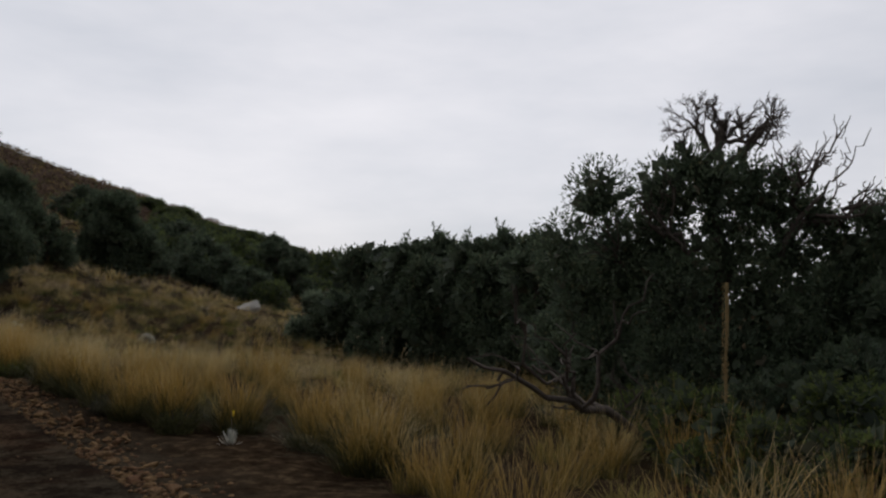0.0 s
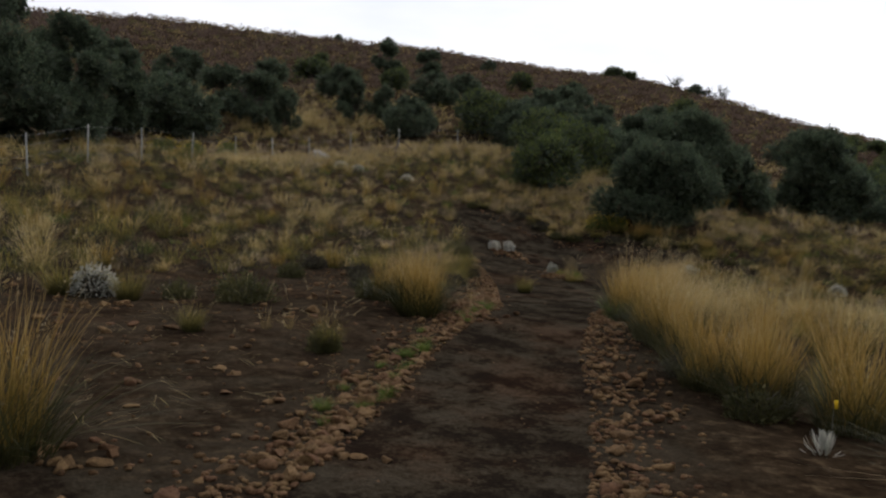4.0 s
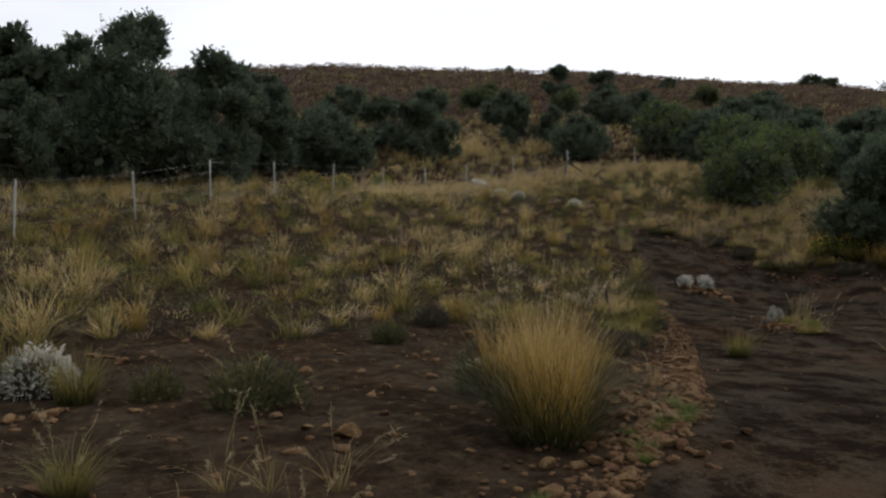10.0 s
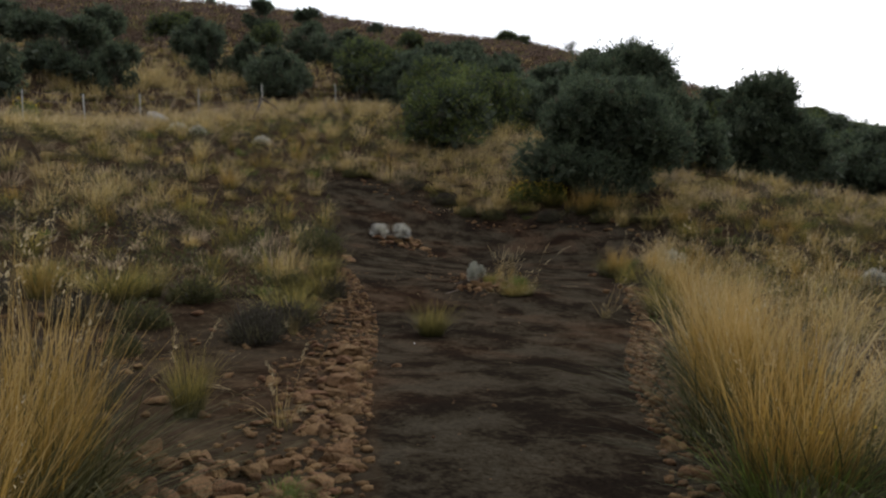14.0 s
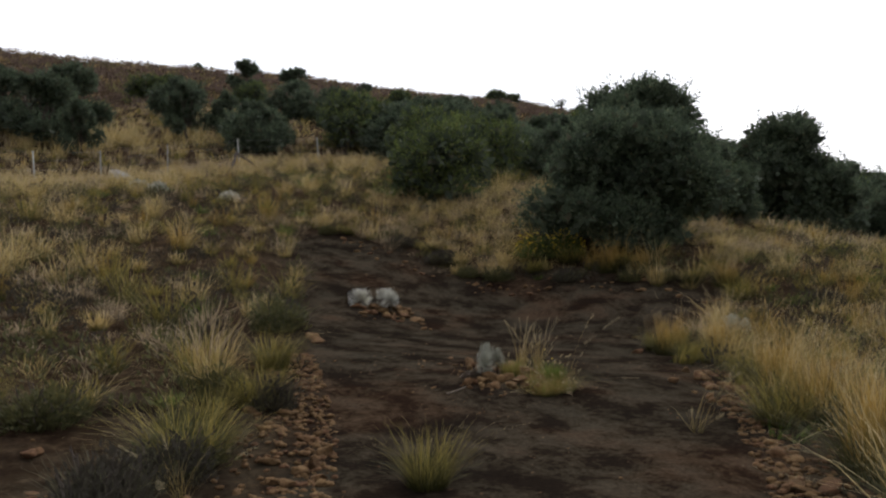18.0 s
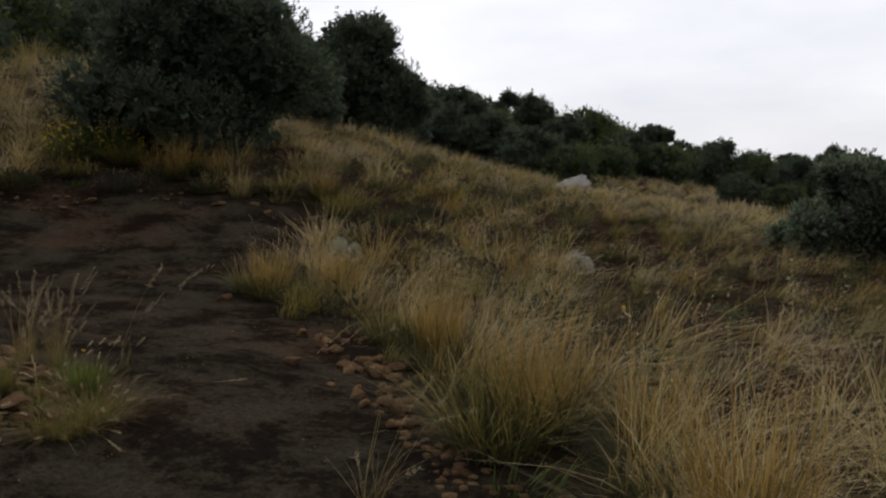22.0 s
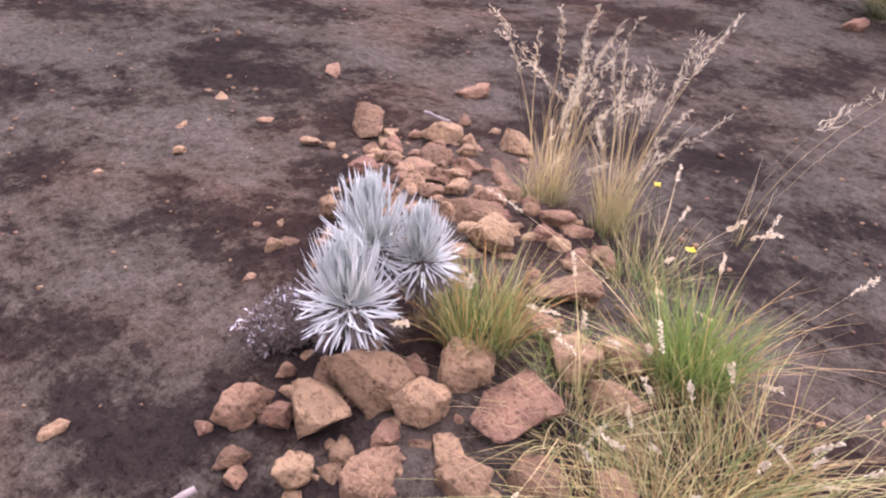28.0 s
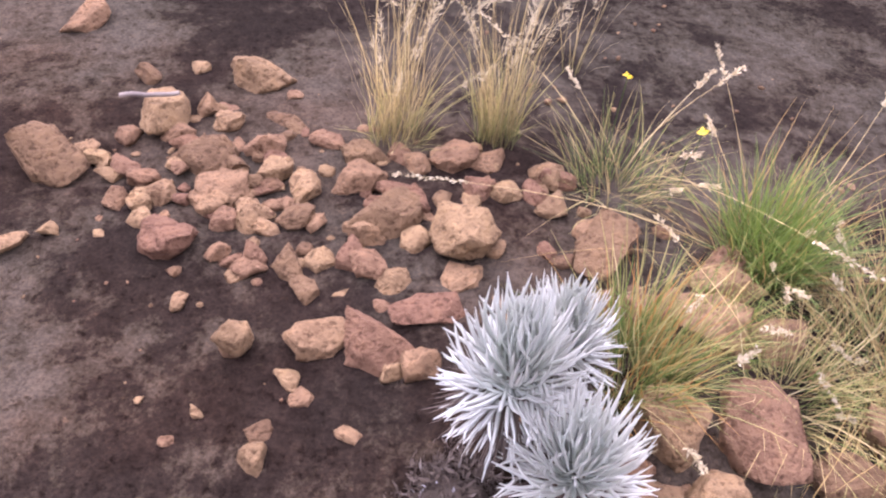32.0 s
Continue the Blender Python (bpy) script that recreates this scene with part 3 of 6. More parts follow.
ROW = [(-60.4, 46.0, 1.9, 4.3), (-58.2, 47.8, 1.4, 3.7), (-54.3, 48.5, 2.0, 2.8), (-49.7, 51.4, 3.9, 4.1), (-41.5, 49.7, 3.6, 3.6), (-41.3, 56.4, 2.4, 4.6), (-66.9, 41.0, 3.0, 5.2), (-64.0, 35.4, 2.7, 4.6),
       (-55.9, 36.5, 1.4, 3.6), (-55.5, 27.5, 3.6, 4.8), (-59.6, 35.7, 3.2, 4.8), (-52.0, 55.5, 2.6, 3.6), (-46.0, 58.0, 2.6, 4.2), (-57.3, 28.0, 2.9, 4.6), (-29.2, 37.4, 2.7, 2.9), (-33.5, 44.0, 2.9, 3.2),
       (-52.0, 45.5, 2.6, 3.6), (-46.5, 53.0, 3.0, 3.8), (-37.0, 46.5, 2.8, 3.2), (-38.5, 53.0, 3.0, 4.2), (-44.5, 50.5, 2.6, 3.2), (-35.5, 50.0, 2.6, 3.4), (-31.5, 48.0, 2.6, 3.4), (-43.5, 54.5, 2.8, 4.2), (-48.5, 56.0, 2.8, 4.0), (-35.0, 57.0, 3.0, 4.4), (-40.0, 60.0, 3.0, 4.4)]
UPPER = [(-63.1, 77.3, 3.1, 3.9), (-101.4, 79.9, 3.0, 5.2), (-97.1, 85.4, 3.0, 4.4), (-110.9, 74.6, 1.8, 2.2), (-128.0, 172.0, 4.2, 3.0), (-90.0, 60.0, 3.0, 3.2), (-80.0, 66.0, 2.6, 3.0), (-76.0, 55.0, 3.0, 4.0),
         (-72.0, 90.0, 3.0, 3.6), (-60.0, 98.0, 3.6, 4.0), (-52.0, 80.0, 3.4, 3.8), (-84.0, 40.0, 3.4, 4.2), (-95.0, 30.0, 3.0, 3.4), (-120.0, 120.0, 2.0, 2.6), (-111.3, 182.5, 2.6, 3.2), (-168.9, 131.0, 2.2, 2.8), (-176.0, 120.5, 1.6, 2.2), (-124.0, 172.5, 2.6, 2.4), (-68.0, 62.0, 3.2, 4.0), (-74.0, 72.0, 2.8, 3.4), (-58.0, 68.0, 3.2, 4.0), (-88.0, 96.0, 2.6, 3.0)]
FAR = [(-24.9, 91.8, 4.7, 4.4), (-21.5, 99.3, 3.2, 5.8), (-14.2, 97.8, 4.9, 5.6), (-7.4, 102.8, 3.3, 5.6), (-2.3, 97.3, 3.6, 4.4), (-2.2, 93.7, 3.7, 5.0), (6.1, 107.4, 2.9, 4.4), (10.2, 106.4, 2.9, 5.6), (-4.3, 70.7, 1.7, 2.3),
       (-16.4, 66.0, 2.4, 3.2), (-23.8, 76.8, 3.6, 4.4), (-17.5, 80.5, 2.6, 5.6), (-21.5, 70.5, 3.2, 4.6), (-27.0, 66.0, 3.2, 4.6), (-32.0, 78.0, 3.6, 4.4), (-42.0, 92.0, 4.0, 4.6), (-35.0, 64.0, 3.0, 3.8), (3.0, 88.0, 3.0, 4.0), (-29.0, 86.0, 4.0, 4.6), (-10.0, 90.0, 3.6, 4.4)]
THICKET = [(-4.0, 37.6, 3.3, 5.6), (-1.2, 33.4, 3.1, 6.0), (1.2, 30.0, 3.0, 5.9), (3.0, 25.6, 2.9, 5.4), (-2.2, 36.4, 2.6, 4.6), (1.8, 36.0, 3.2, 4.6), (5.0, 31.0, 3.0, 4.6), (5.4, 22.0, 2.4, 4.8), (7.5, 15.5, 2.2, 4.4), (3.4, 20.6, 2.6, 4.4), (9.0, 12.0, 2.2, 4.6), (0.2, 31.6, 2.4, 3.6), (2.4, 27.6, 2.4, 3.8), (-2.8, 35.0, 2.2, 3.2), (4.2, 23.6, 2.2, 3.6)]
hill_rng = np.random.default_rng(25)
COVER = []
for _ in range(64):
    bearing, d = math.radians(hill_rng.uniform(2, 23)), hill_rng.uniform(70, 175)
    COVER.append((-6 - d * math.sin(bearing), 11 + d * math.cos(bearing), hill_rng.uniform(2.8, 4.6), hill_rng.uniform(2.2, 3.2)))


def scatter(rows, seed, label_far=""):
    rng = np.random.default_rng(seed)
    for x, y, r, h in rows:
        want = h / r
        k = int(np.argmin([abs(sz / sr - want) + rng.uniform(0, 0.35) for sr, sz in SIZES]))
        ob = copy_thing(KINDS[k], Matrix.Identity(4))
        set_down(ob, x, y, rng.uniform(0, 6.28), r, h / SIZES[k][1], 0.1)
        if label_far:
            tagged(ob, label_far)


scatter(ROW, 21)
scatter(UPPER, 22, "small dark shrub high up on the brown hill")
FAR = FAR + [(x + 2.4, y - 1.5, r * 0.95, h * 0.78) for x, y, r, h in FAR if y > 64]
scatter(FAR, 23, "distant dark green shrub beyond the dry grass")
scatter(COVER, 26, "low dark shrub in the scrub that covers the far slope")
scatter(THICKET, 24, "tall dark green shrub in the dense thicket beside the path")
for kind in KINDS:
    for ob in (*kind.children_recursive, kind):
        bpy.data.objects.remove(ob)


def own_tree(name, seed, x, y, radius, tall, leaves, leaf, n_lobes, low, thick, label, mat=FOLIAGE, category="tree", squash=1.0):
    top = shrub_kind(name, seed, radius, tall, leaves, leaf, n_lobes, low, thick, mat, label, category, "trees")
    return set_down(top, x, y, 0, 1, 1, 0.08)


own_tree("broad_tree", 31, -20.85, 35.0, 2.85, 3.8, 50000, 0.10, 54, 0.06, 0.14, "broad low dark green tree standing behind the bare soil")
own_tree("broad_tree", 40, -23.9, 41.6, 3.4, 4.9, 60000, 0.12, 56, 0.08, 0.18, "dense dark green tree with an upright ragged top")
own_tree("broad_tree", 36, -22.3, 44.6, 1.9, 3.2, 16000, 0.11, 30, 0.08, 0.11, "low dark green tree beside a taller one")
own_tree("broad_tree", 32, -23.9, 57.2, 3.9, 6.1, 36000, 0.15, 54, 0.06, 0.18, "wide dark green tree with a ragged top on the slope")
own_tree("pale_shrub", 41, -6.5, 40.2, 2.1, 3.0, 20000, 0.11, 34, 0.05, 0.10, "pale green leafy shrub at the edge of the thicket", FOLIAGE_PALE, "shrub")
own_tree("tall_tree", 33, -48.7, 9.3, 3.2, 8.4, 28000, 0.17, 46, 0.06, 0.2, "tall dark green tree behind the wire fence")
own_tree("tall_tree", 34, -47.3, 14.5, 4.5, 9.3, 36000, 0.17, 56, 0.06, 0.24, "big dark green tree behind the wire fence")
own_tree("tall_tree", 35, -52.8, 22.4, 2.8, 7.2, 22000, 0.17, 40, 0.06, 0.18, "dark green tree behind the wire fence")
own_tree("tall_tree", 37, -49.0, 19.0, 3.4, 8.0, 26000, 0.17, 46, 0.06, 0.2, "leafy dark green tree behind the wire fence")
own_tree("tall_tree", 39, -51.0, 12.0, 3.2, 8.3, 24000, 0.17, 46, 0.06, 0.2, "leafy dark green tree in the row behind the wire fence")
own_tree("tall_tree", 38, -43.5, 9.5, 2.6, 5.2, 16000, 0.15, 36, 0.05, 0.16, "dark bushy tree close behind the wire fence")


# ---- stones ----
def ball(level):
    bm = bmesh.new()
    bmesh.ops.create_icosphere(bm, subdivisions=level, radius=1.0)
    v = np.array([p.co[:] for p in bm.verts])
    t = np.array([[p.index for p in q.verts] for q in bm.faces])
    bm.free()
    return v, t


BALLS = {k: ball(k) for k in (1, 2, 3, 4)}


def rock_points(seed, level, flat=0.7):
    """A broken stone: a ball split by planes, with worn edges, hollows and pits."""
    rng = np.random.default_rng(seed)
    v, t = BALLS[level]
    v = v * rng.uniform(0.85, 1.15, 3)
    for _ in range(15):
        n = unit(rng.normal(0, 1, 3))
        cut = rng.uniform(0.40, 0.66)
        d = v @ n
        v = v - np.outer(np.maximum(d - cut, 0) * 0.97, n)
    shift = Vector(rng.uniform(0, 50, 3))
    grow = []
    for p in v:
        q = Vector(p)
        g = 0.09 * noise.noise(q * 1.7 + shift) + 0.07 * noise.noise(q * 4.2 + shift)
        if level > 2:
            g += 0.085 * noise.noise(q * 9.0 + shift) - 0.08 * max(0.0, noise.noise(q * 6.5 - shift) - 0.15)
        if level > 3:
            g += 0.055 * noise.noise(q * 19.0 + shift)
        grow.append(1 + g)
    v = v * np.array(grow)[:, None] * np.array([1, 1, flat])
    return v * 1.34 - np.array([0, 0, v[:, 2].min() * 0.80]), t


def rock_mesh(seed, level, flat=0.7, mat=None):
    soup = Soup()
    v, t = rock_points(seed, level, flat)
    soup.add(v * 0.5, tris=t)
    return soup.mesh("stone", mat or ROCK, level > 3)


HERO = [rock_mesh(100 + k, 4, 0.72) for k in range(7)]
MID = [rock_mesh(120 + k, 3, 0.68) for k in range(8)]
CHIP = [rock_mesh(140 + k, 2, 0.62) for k in range(8)]


def stone(parent, meshes, rng, x, y, w, h, lift=0.0, stretch=None):
    ob = new("stone", meshes[int(rng.integers(len(meshes)))])
    ob.parent = parent
    a, b = stretch or (rng.uniform(0.9, 1.15), rng.uniform(0.75, 1.0))
    ob.location = (x, y, ground_z(x, y) + lift - 0.006)
    ob.rotation_euler = (rng.uniform(-0.25, 0.25), rng.uniform(-0.25, 0.25), rng.uniform(0, 6.28))
    ob.scale = (w * a * 0.98, w * b * 0.98, h)
    return ob


def holder(name, label, category, group=""):
    return tagged(new(name), label, category, group)


rng = np.random.default_rng(5)
cairn = holder("stone_mound", "mound of tan and brown volcanic stones round silver plants", "stones", "planted stone mounds")
BACK_STONES = [(-17.17, 23.61, 0.17, 0.14), (-17.18, 24.24, 0.15, 0.09), (-16.85, 23.3, 0.14, 0.1), (-16.68, 23.37, 0.07, 0.06), (-16.88, 23.47, 0.09, 0.07), (-16.94, 23.52, 0.08, 0.06), (-16.8, 23.59, 0.18, 0.1), (-16.92, 23.76, 0.18, 0.13), (-16.81, 23.77, 0.08, 0.08), (-16.75, 23.71, 0.09, 0.08), (-16.67, 23.61, 0.1, 0.08), (-16.64, 23.52, 0.1, 0.07),
               (-16.57, 23.47, 0.09, 0.06), (-16.74, 23.48, 0.12, 0.08), (-16.79, 23.43, 0.08, 0.06), (-16.98, 23.56, 0.08, 0.05), (-16.98, 23.46, 0.06, 0.05), (-16.93, 23.43, 0.07, 0.06), (-16.74, 23.37, 0.08, 0.06), (-16.58, 23.36, 0.1, 0.05), (-16.67, 23.25, 0.07, 0.07), (-16.6, 23.22, 0.08, 0.06), (-16.71, 23.93, 0.15, 0.11)]
RIM_STONES = [(-16.54, 23.23, 0.08, 0.06), (-16.71, 23.21, 0.05, 0.03), (-16.75, 23.27, 0.06, 0.05), (-16.45, 23.48, 0.13, 0.1), (-16.44, 23.2, 0.09, 0.07), (-16.56, 23.15, 0.08, 0.05), (-16.5, 23.13, 0.05, 0.03), (-16.55, 23.02, 0.12, 0.08), (-16.43, 23.0, 0.16, 0.1), (-16.68, 23.04, 0.09, 0.1), (-16.36, 22.96, 0.1, 0.09), (-16.41, 22.95, 0.06, 0.06),
              (-16.39, 23.15, 0.08, 0.06), (-16.39, 23.35, 0.19, 0.11), (-16.45, 23.3, 0.11, 0.08), (-16.25, 23.25, 0.18, 0.14), (-16.23, 23.54, 0.13, 0.08), (-16.19, 23.43, 0.11, 0.08), (-16.32, 23.53, 0.09, 0.07), (-16.44, 23.58, 0.12, 0.07), (-16.13, 23.42, 0.1, 0.07), (-16.32, 23.08, 0.13, 0.07), (-16.65, 22.8, 0.07, 0.07)]
LONE_STONES = [(-16.85, 23.98, 0.07, 0.05), (-16.98, 23.94, 0.08, 0.06), (-17.1, 23.37, 0.05, 0.05), (-17.18, 23.33, 0.08, 0.05), (-16.57, 22.91, 0.05, 0.03), (-16.8, 22.85, 0.03, 0.02), (-16.75, 22.9, 0.03, 0.02), (-17.08, 23.65, 0.07, 0.03), (-17.75, 23.91, 0.11, 0.06), (-17.39, 22.94, 0.06, 0.05), (-17.42, 22.67, 0.05, 0.03), (-17.57, 23.06, 0.06, 0.03), (-17.45, 23.33, 0.07, 0.03), (-17.82, 23.32, 0.05, 0.03), (-17.72, 23.32, 0.07, 0.03), (-16.57, 22.67, 0.05, 0.04), (-16.70, 23.03, 0.05, 0.05), (-16.64, 22.85, 0.06, 0.03), (-16.44, 22.09, 0.06, 0.04), (-16.59, 22.95, 0.05, 0.03)]
FRONT_STONES = [(-16.19, 22.38, 0.13, 0.13), (-16.11, 22.43, 0.07, 0.11), (-16.06, 22.48, 0.15, 0.15), (-16.03, 22.63, 0.20, 0.20), (-15.93, 22.81, 0.17, 0.15), (-15.77, 22.81, 0.2, 0.14), (-15.9, 22.66, 0.14, 0.14), (-15.91, 22.55, 0.08, 0.07), (-15.8, 22.62, 0.1, 0.07), (-16.12, 22.56, 0.09, 0.06), (-16.21, 22.52, 0.05, 0.06), (-15.91, 23.06, 0.12, 0.09),
                (-15.76, 23.03, 0.16, 0.13), (-15.94, 23.24, 0.19, 0.12), (-15.72, 23.13, 0.14, 0.12), (-15.66, 23.0, 0.13, 0.09), (-16.0, 23.06, 0.1, 0.1), (-15.69, 23.19, 0.13, 0.08), (-15.62, 22.70, 0.15, 0.11), (-15.72, 22.58, 0.13, 0.11), (-15.86, 22.46, 0.14, 0.12), (-15.98, 22.36, 0.11, 0.09), (-16.10, 22.30, 0.08, 0.06), (-15.5, 22.8, 0.13, 0.1)]
for x, y, w, h in BACK_STONES + RIM_STONES:
    stone(cairn, HERO, rng, x, y, w * 1.04, h * 1.15)
for x, y, w, h in LONE_STONES:
    stone(cairn, MID, rng, x, y, w, h)
for x, y, w, h in FRONT_STONES:
    stone(cairn, HERO, rng, x, y, w * 1.02, h * 1.12, 0.008)
for k in range(44):
    w = rng.uniform(0.05, 0.09)
    stone(cairn, MID, rng, rng.normal(-16.74, 0.13), rng.normal(23.53, 0.13), w, w * rng.uniform(0.6, 0.85))
for k in range(34):
    w = rng.uniform(0.05, 0.10)
    stone(cairn, MID, rng, rng.normal(-16.2, 0.17), rng.normal(23.3, 0.16), w, w * rng.uniform(0.6, 0.85))
for k in range(30):
    w = rng.uniform(0.04, 0.09)
    stone(cairn, MID, rng, rng.normal(-15.98, 0.12), rng.normal(22.52, 0.13), w, w * rng.uniform(0.6, 0.85))
for k in range(60):
    w = rng.uniform(0.02, 0.05)
    stone(cairn, CHIP, rng, rng.normal(-16.66, 0.2), rng.normal(23.42, 0.22), w, w * 0.8)
for k in range(46):
    a, d = rng.uniform(0, 6.28), math.sqrt(rng.uniform(0.02, 1))
    stone(cairn, CHIP, rng, -16.0 + 0.5 * d * math.cos(a) - 0.25 * d * math.sin(a), 22.85 + 0.6 * d * math.sin(a), rng.uniform(0.03, 0.07), rng.uniform(0.03, 0.05))

cairn_b = holder("stone_mound", "small mound of tan stones under pale silver plants", "stones", "planted stone mounds")
for x, y, w, h in [(-23.16, 27.14, 0.3, 0.22), (-22.94, 27.45, 0.3, 0.23), (-22.19, 27.17, 0.22, 0.14), (-22.12, 27.5, 0.28, 0.24), (-22.7, 27.85, 0.3, 0.23), (-21.84, 27.58, 0.28, 0.14), (-22.63, 27.43, 0.3, 0.22), (-22.96, 27.92, 0.24, 0.2),
                   (-22.5, 28.0, 0.24, 0.2), (-23.3, 27.42, 0.24, 0.18), (-21.78, 27.7, 0.15, 0.1), (-22.4, 27.3, 0.2, 0.16), (-22.35, 27.7, 0.26, 0.2), (-23.0, 27.2, 0.2, 0.14), (-22.8, 27.1, 0.18, 0.12), (-22.0, 27.35, 0.16, 0.1)]:
    stone(cairn_b, MID, rng, x, y, w, h)
for _ in range(26):
    w = rng.uniform(0.08, 0.18)
    stone(cairn_b, MID, rng, rng.normal(-22.4, 0.4), rng.normal(27.4, 0.28), w, w * rng.uniform(0.7, 1.0))


def along_line(line, s):
    """Place and leftward normal at s metres along a broken line."""
    for (x0, y0), (x1, y1) in zip(line, line[1:]):
        d = math.hypot(x1 - x0, y1 - y0)
        if s <= d:
            return x0 + (x1 - x0) * s / d, y0 + (y1 - y0) * s / d, -(y1 - y0) / d, (x1 - x0) / d
        s -= d
    return x1, y1, -(y1 - y0) / d, (x1 - x0) / d


def edging(name, line, side, count, start, stop, spread, label, seed):
    rng = np.random.default_rng(seed)
    top = holder(name, label, "stones", "path edging")
    for _ in range(count):
        x, y, nx, ny = along_line(line, rng.uniform(start, stop))
        off = abs(rng.normal(0, spread)) * side + side * 0.03
        w = rng.choice([rng.uniform(0.06, 0.11), rng.uniform(0.10, 0.20)], p=[0.6, 0.4])
        stone(top, MID if w > 0.12 else CHIP, rng, x + nx * off, y + ny * off, w, w * rng.uniform(0.6, 0.9))
    return top


edging("stone_edging", PATH_LEFT, 1, 520, 8.5, 30.0, 0.30, "row of loose tan stones edging the trodden path", 61)
pile = holder("stone_pile", "loose pile of tan stones beside the path", "stones", "path edging")
rng = np.random.default_rng(64)
for cx, cy, rx, ry, n in ((-11.1, 14.45, 0.6, 0.35, 60), (-10.35, 14.1, 0.35, 0.3, 40), (-9.5, 13.2, 0.4, 0.5, 40), (-7.2, 9.9, 0.4, 0.45, 24), (-13.0, 8.9, 0.45, 0.45, 20), (-6.1, 6.3, 0.45, 0.35, 18), (-5.4, 7.9, 0.3, 0.4, 18), (-13.2, 17.3, 0.3, 0.4, 16), (-14.35, 25.1, 0.35, 0.5, 30), (-15.0, 25.95, 0.3, 0.4, 18), (-13.85, 24.3, 0.3, 0.4, 22)):
    for _ in range(n):
        w = rng.uniform(0.07, 0.17)
        stone(pile, MID if w > 0.1 else CHIP, rng, rng.normal(cx, rx * 0.6), rng.normal(cy, ry * 0.6), w, w * rng.uniform(0.75, 1.1))
edging("stone_edging", PATH_RIGHT, -1, 300, 9.0, 33.0, 0.34, "row of loose tan stones along the grass edge", 62)


def gravel():
    """Chips and pebbles strewn over the soil."""
    rng = np.random.default_rng(63)
    soup = Soup()
    v0, t0 = BALLS[1]
    spots = []
    for line, side, n, spread in ((PATH_LEFT, 1, 3000, 0.40), (PATH_RIGHT, -1, 2500, 0.40)):
        for _ in range(n):
            x, y, nx, ny = along_line(line, rng.uniform(5, 33))
            o = side * (abs(rng.normal(0, spread)) - 0.06)
            spots.append((x + nx * o, y + ny * o, rng.uniform(0.03, 0.095)))
    box = rng.uniform((-29, -2), (2, 33), (5200, 2))
    keep = inside(LEFT_SOIL, box[:, 0], box[:, 1])
    spots += [(x, y, rng.gamma(2.2, 0.018) + 0.014) for x, y in box[keep]]
    box = rng.uniform((-29, 4), (2, 33), (3800, 2))
    keep = inside(BARE, box[:, 0], box[:, 1])
    spots += [(x, y, rng.gamma(2.0, 0.006) + 0.006) for x, y in box[keep]]
    box = rng.uniform((-18.6, 21.2), (-15, 25.2), (420, 2))
    spots += [(x, y, rng.gamma(2.0, 0.004) + 0.004) for x, y in box]
    for x, y, w in spots:
        a = rng.uniform(0, 6.28)
        v = v0 * (1 + rng.uniform(-0.28, 0.28, (len(v0), 1))) * np.array([1.0, rng.uniform(0.6, 1), rng.uniform(0.4, 0.65)]) * w * 0.5
        c, s = math.cos(a), math.sin(a)
        v = np.c_[v[:, 0] * c - v[:, 1] * s, v[:, 0] * s + v[:, 1] * c, v[:, 2]]
        soup.add(v + np.array([x, y, ground_z(x, y) + w * 0.12]), tris=t0)
    tagged(new("gravel", soup.mesh("gravel", ROCK)), "tan and reddish stone chips strewn on dark soil", "gravel", kind="stuff")


gravel()
rim = holder("rim_stones", "small tan stones along the far rim of the bare soil", "stones", "path edging")
rng = np.random.default_rng(68)
FAR_RIM = [(-17.4, 32.5), (-19.7, 32.2), (-21.0, 31.75), (-22.3, 31.0), (-23.5, 30.3), (-25.0, 30.7), (-28.0, 31.2)]
for _ in range(70):
    x, y, nx, ny = along_line(FAR_RIM, rng.uniform(0, 11.5))
    o, w = rng.normal(0.05, 0.25), rng.uniform(0.07, 0.2)
    stone(rim, MID if w > 0.12 else CHIP, rng, x + nx * o, y + ny * o, w, w * rng.uniform(0.5, 0.8))
slabs = holder("edge_stones", "large rough orange-tan stones set on the path's edge", "stones", "path edging")
rng = np.random.default_rng(67)
for x, y, w, h in [(-13.72, 17.72, 0.42, 0.28), (-13.5, 17.45, 0.26, 0.2), (-13.95, 17.9, 0.26, 0.18), (-12.52, 16.59, 0.34, 0.24), (-12.35, 16.35, 0.2, 0.14), (-11.0, 14.3, 0.28, 0.2), (-16.7, 27.42, 0.2, 0.15), (-11.0, 11.32, 0.26, 0.2), (-9.0, 12.6, 0.22, 0.16), (-20.5, 23.7, 0.34, 0.2), (-20.1, 23.5, 0.26, 0.16)]:
    stone(slabs, HERO, rng, x, y, w, h)
strewn = holder("strewn_stones", "tan stones lying scattered on bare red-brown soil", "stones", "path edging")
rng = np.random.default_rng(66)
box = rng.uniform((-17.5, 5), (-4.5, 18), (1500, 2))
for x, y in box[inside(LEFT_SOIL, box[:, 0], box[:, 1])][:200]:
    w = 0.07 + 0.15 * rng.uniform() ** 2
    stone(strewn, MID if w > 0.12 else CHIP, rng, x, y, w, w * rng.uniform(0.5, 0.8))


# the fence runs along the upper edge of the grass
FENCE_LINE = [(-27.0, 5.5), (-31.5, 12.0), (-35.8, 16.2), (-39.0, 20.2), (-42.0, 24.8), (-45.0, 29.6), (-48.0, 35.2), (-48.2, 41.0), (-44.0, 46.0), (-38.0, 50.5), (-33.0, 55.0), (-28.4, 60.5), (-26.0, 66.0), (-19.0, 73.0)]

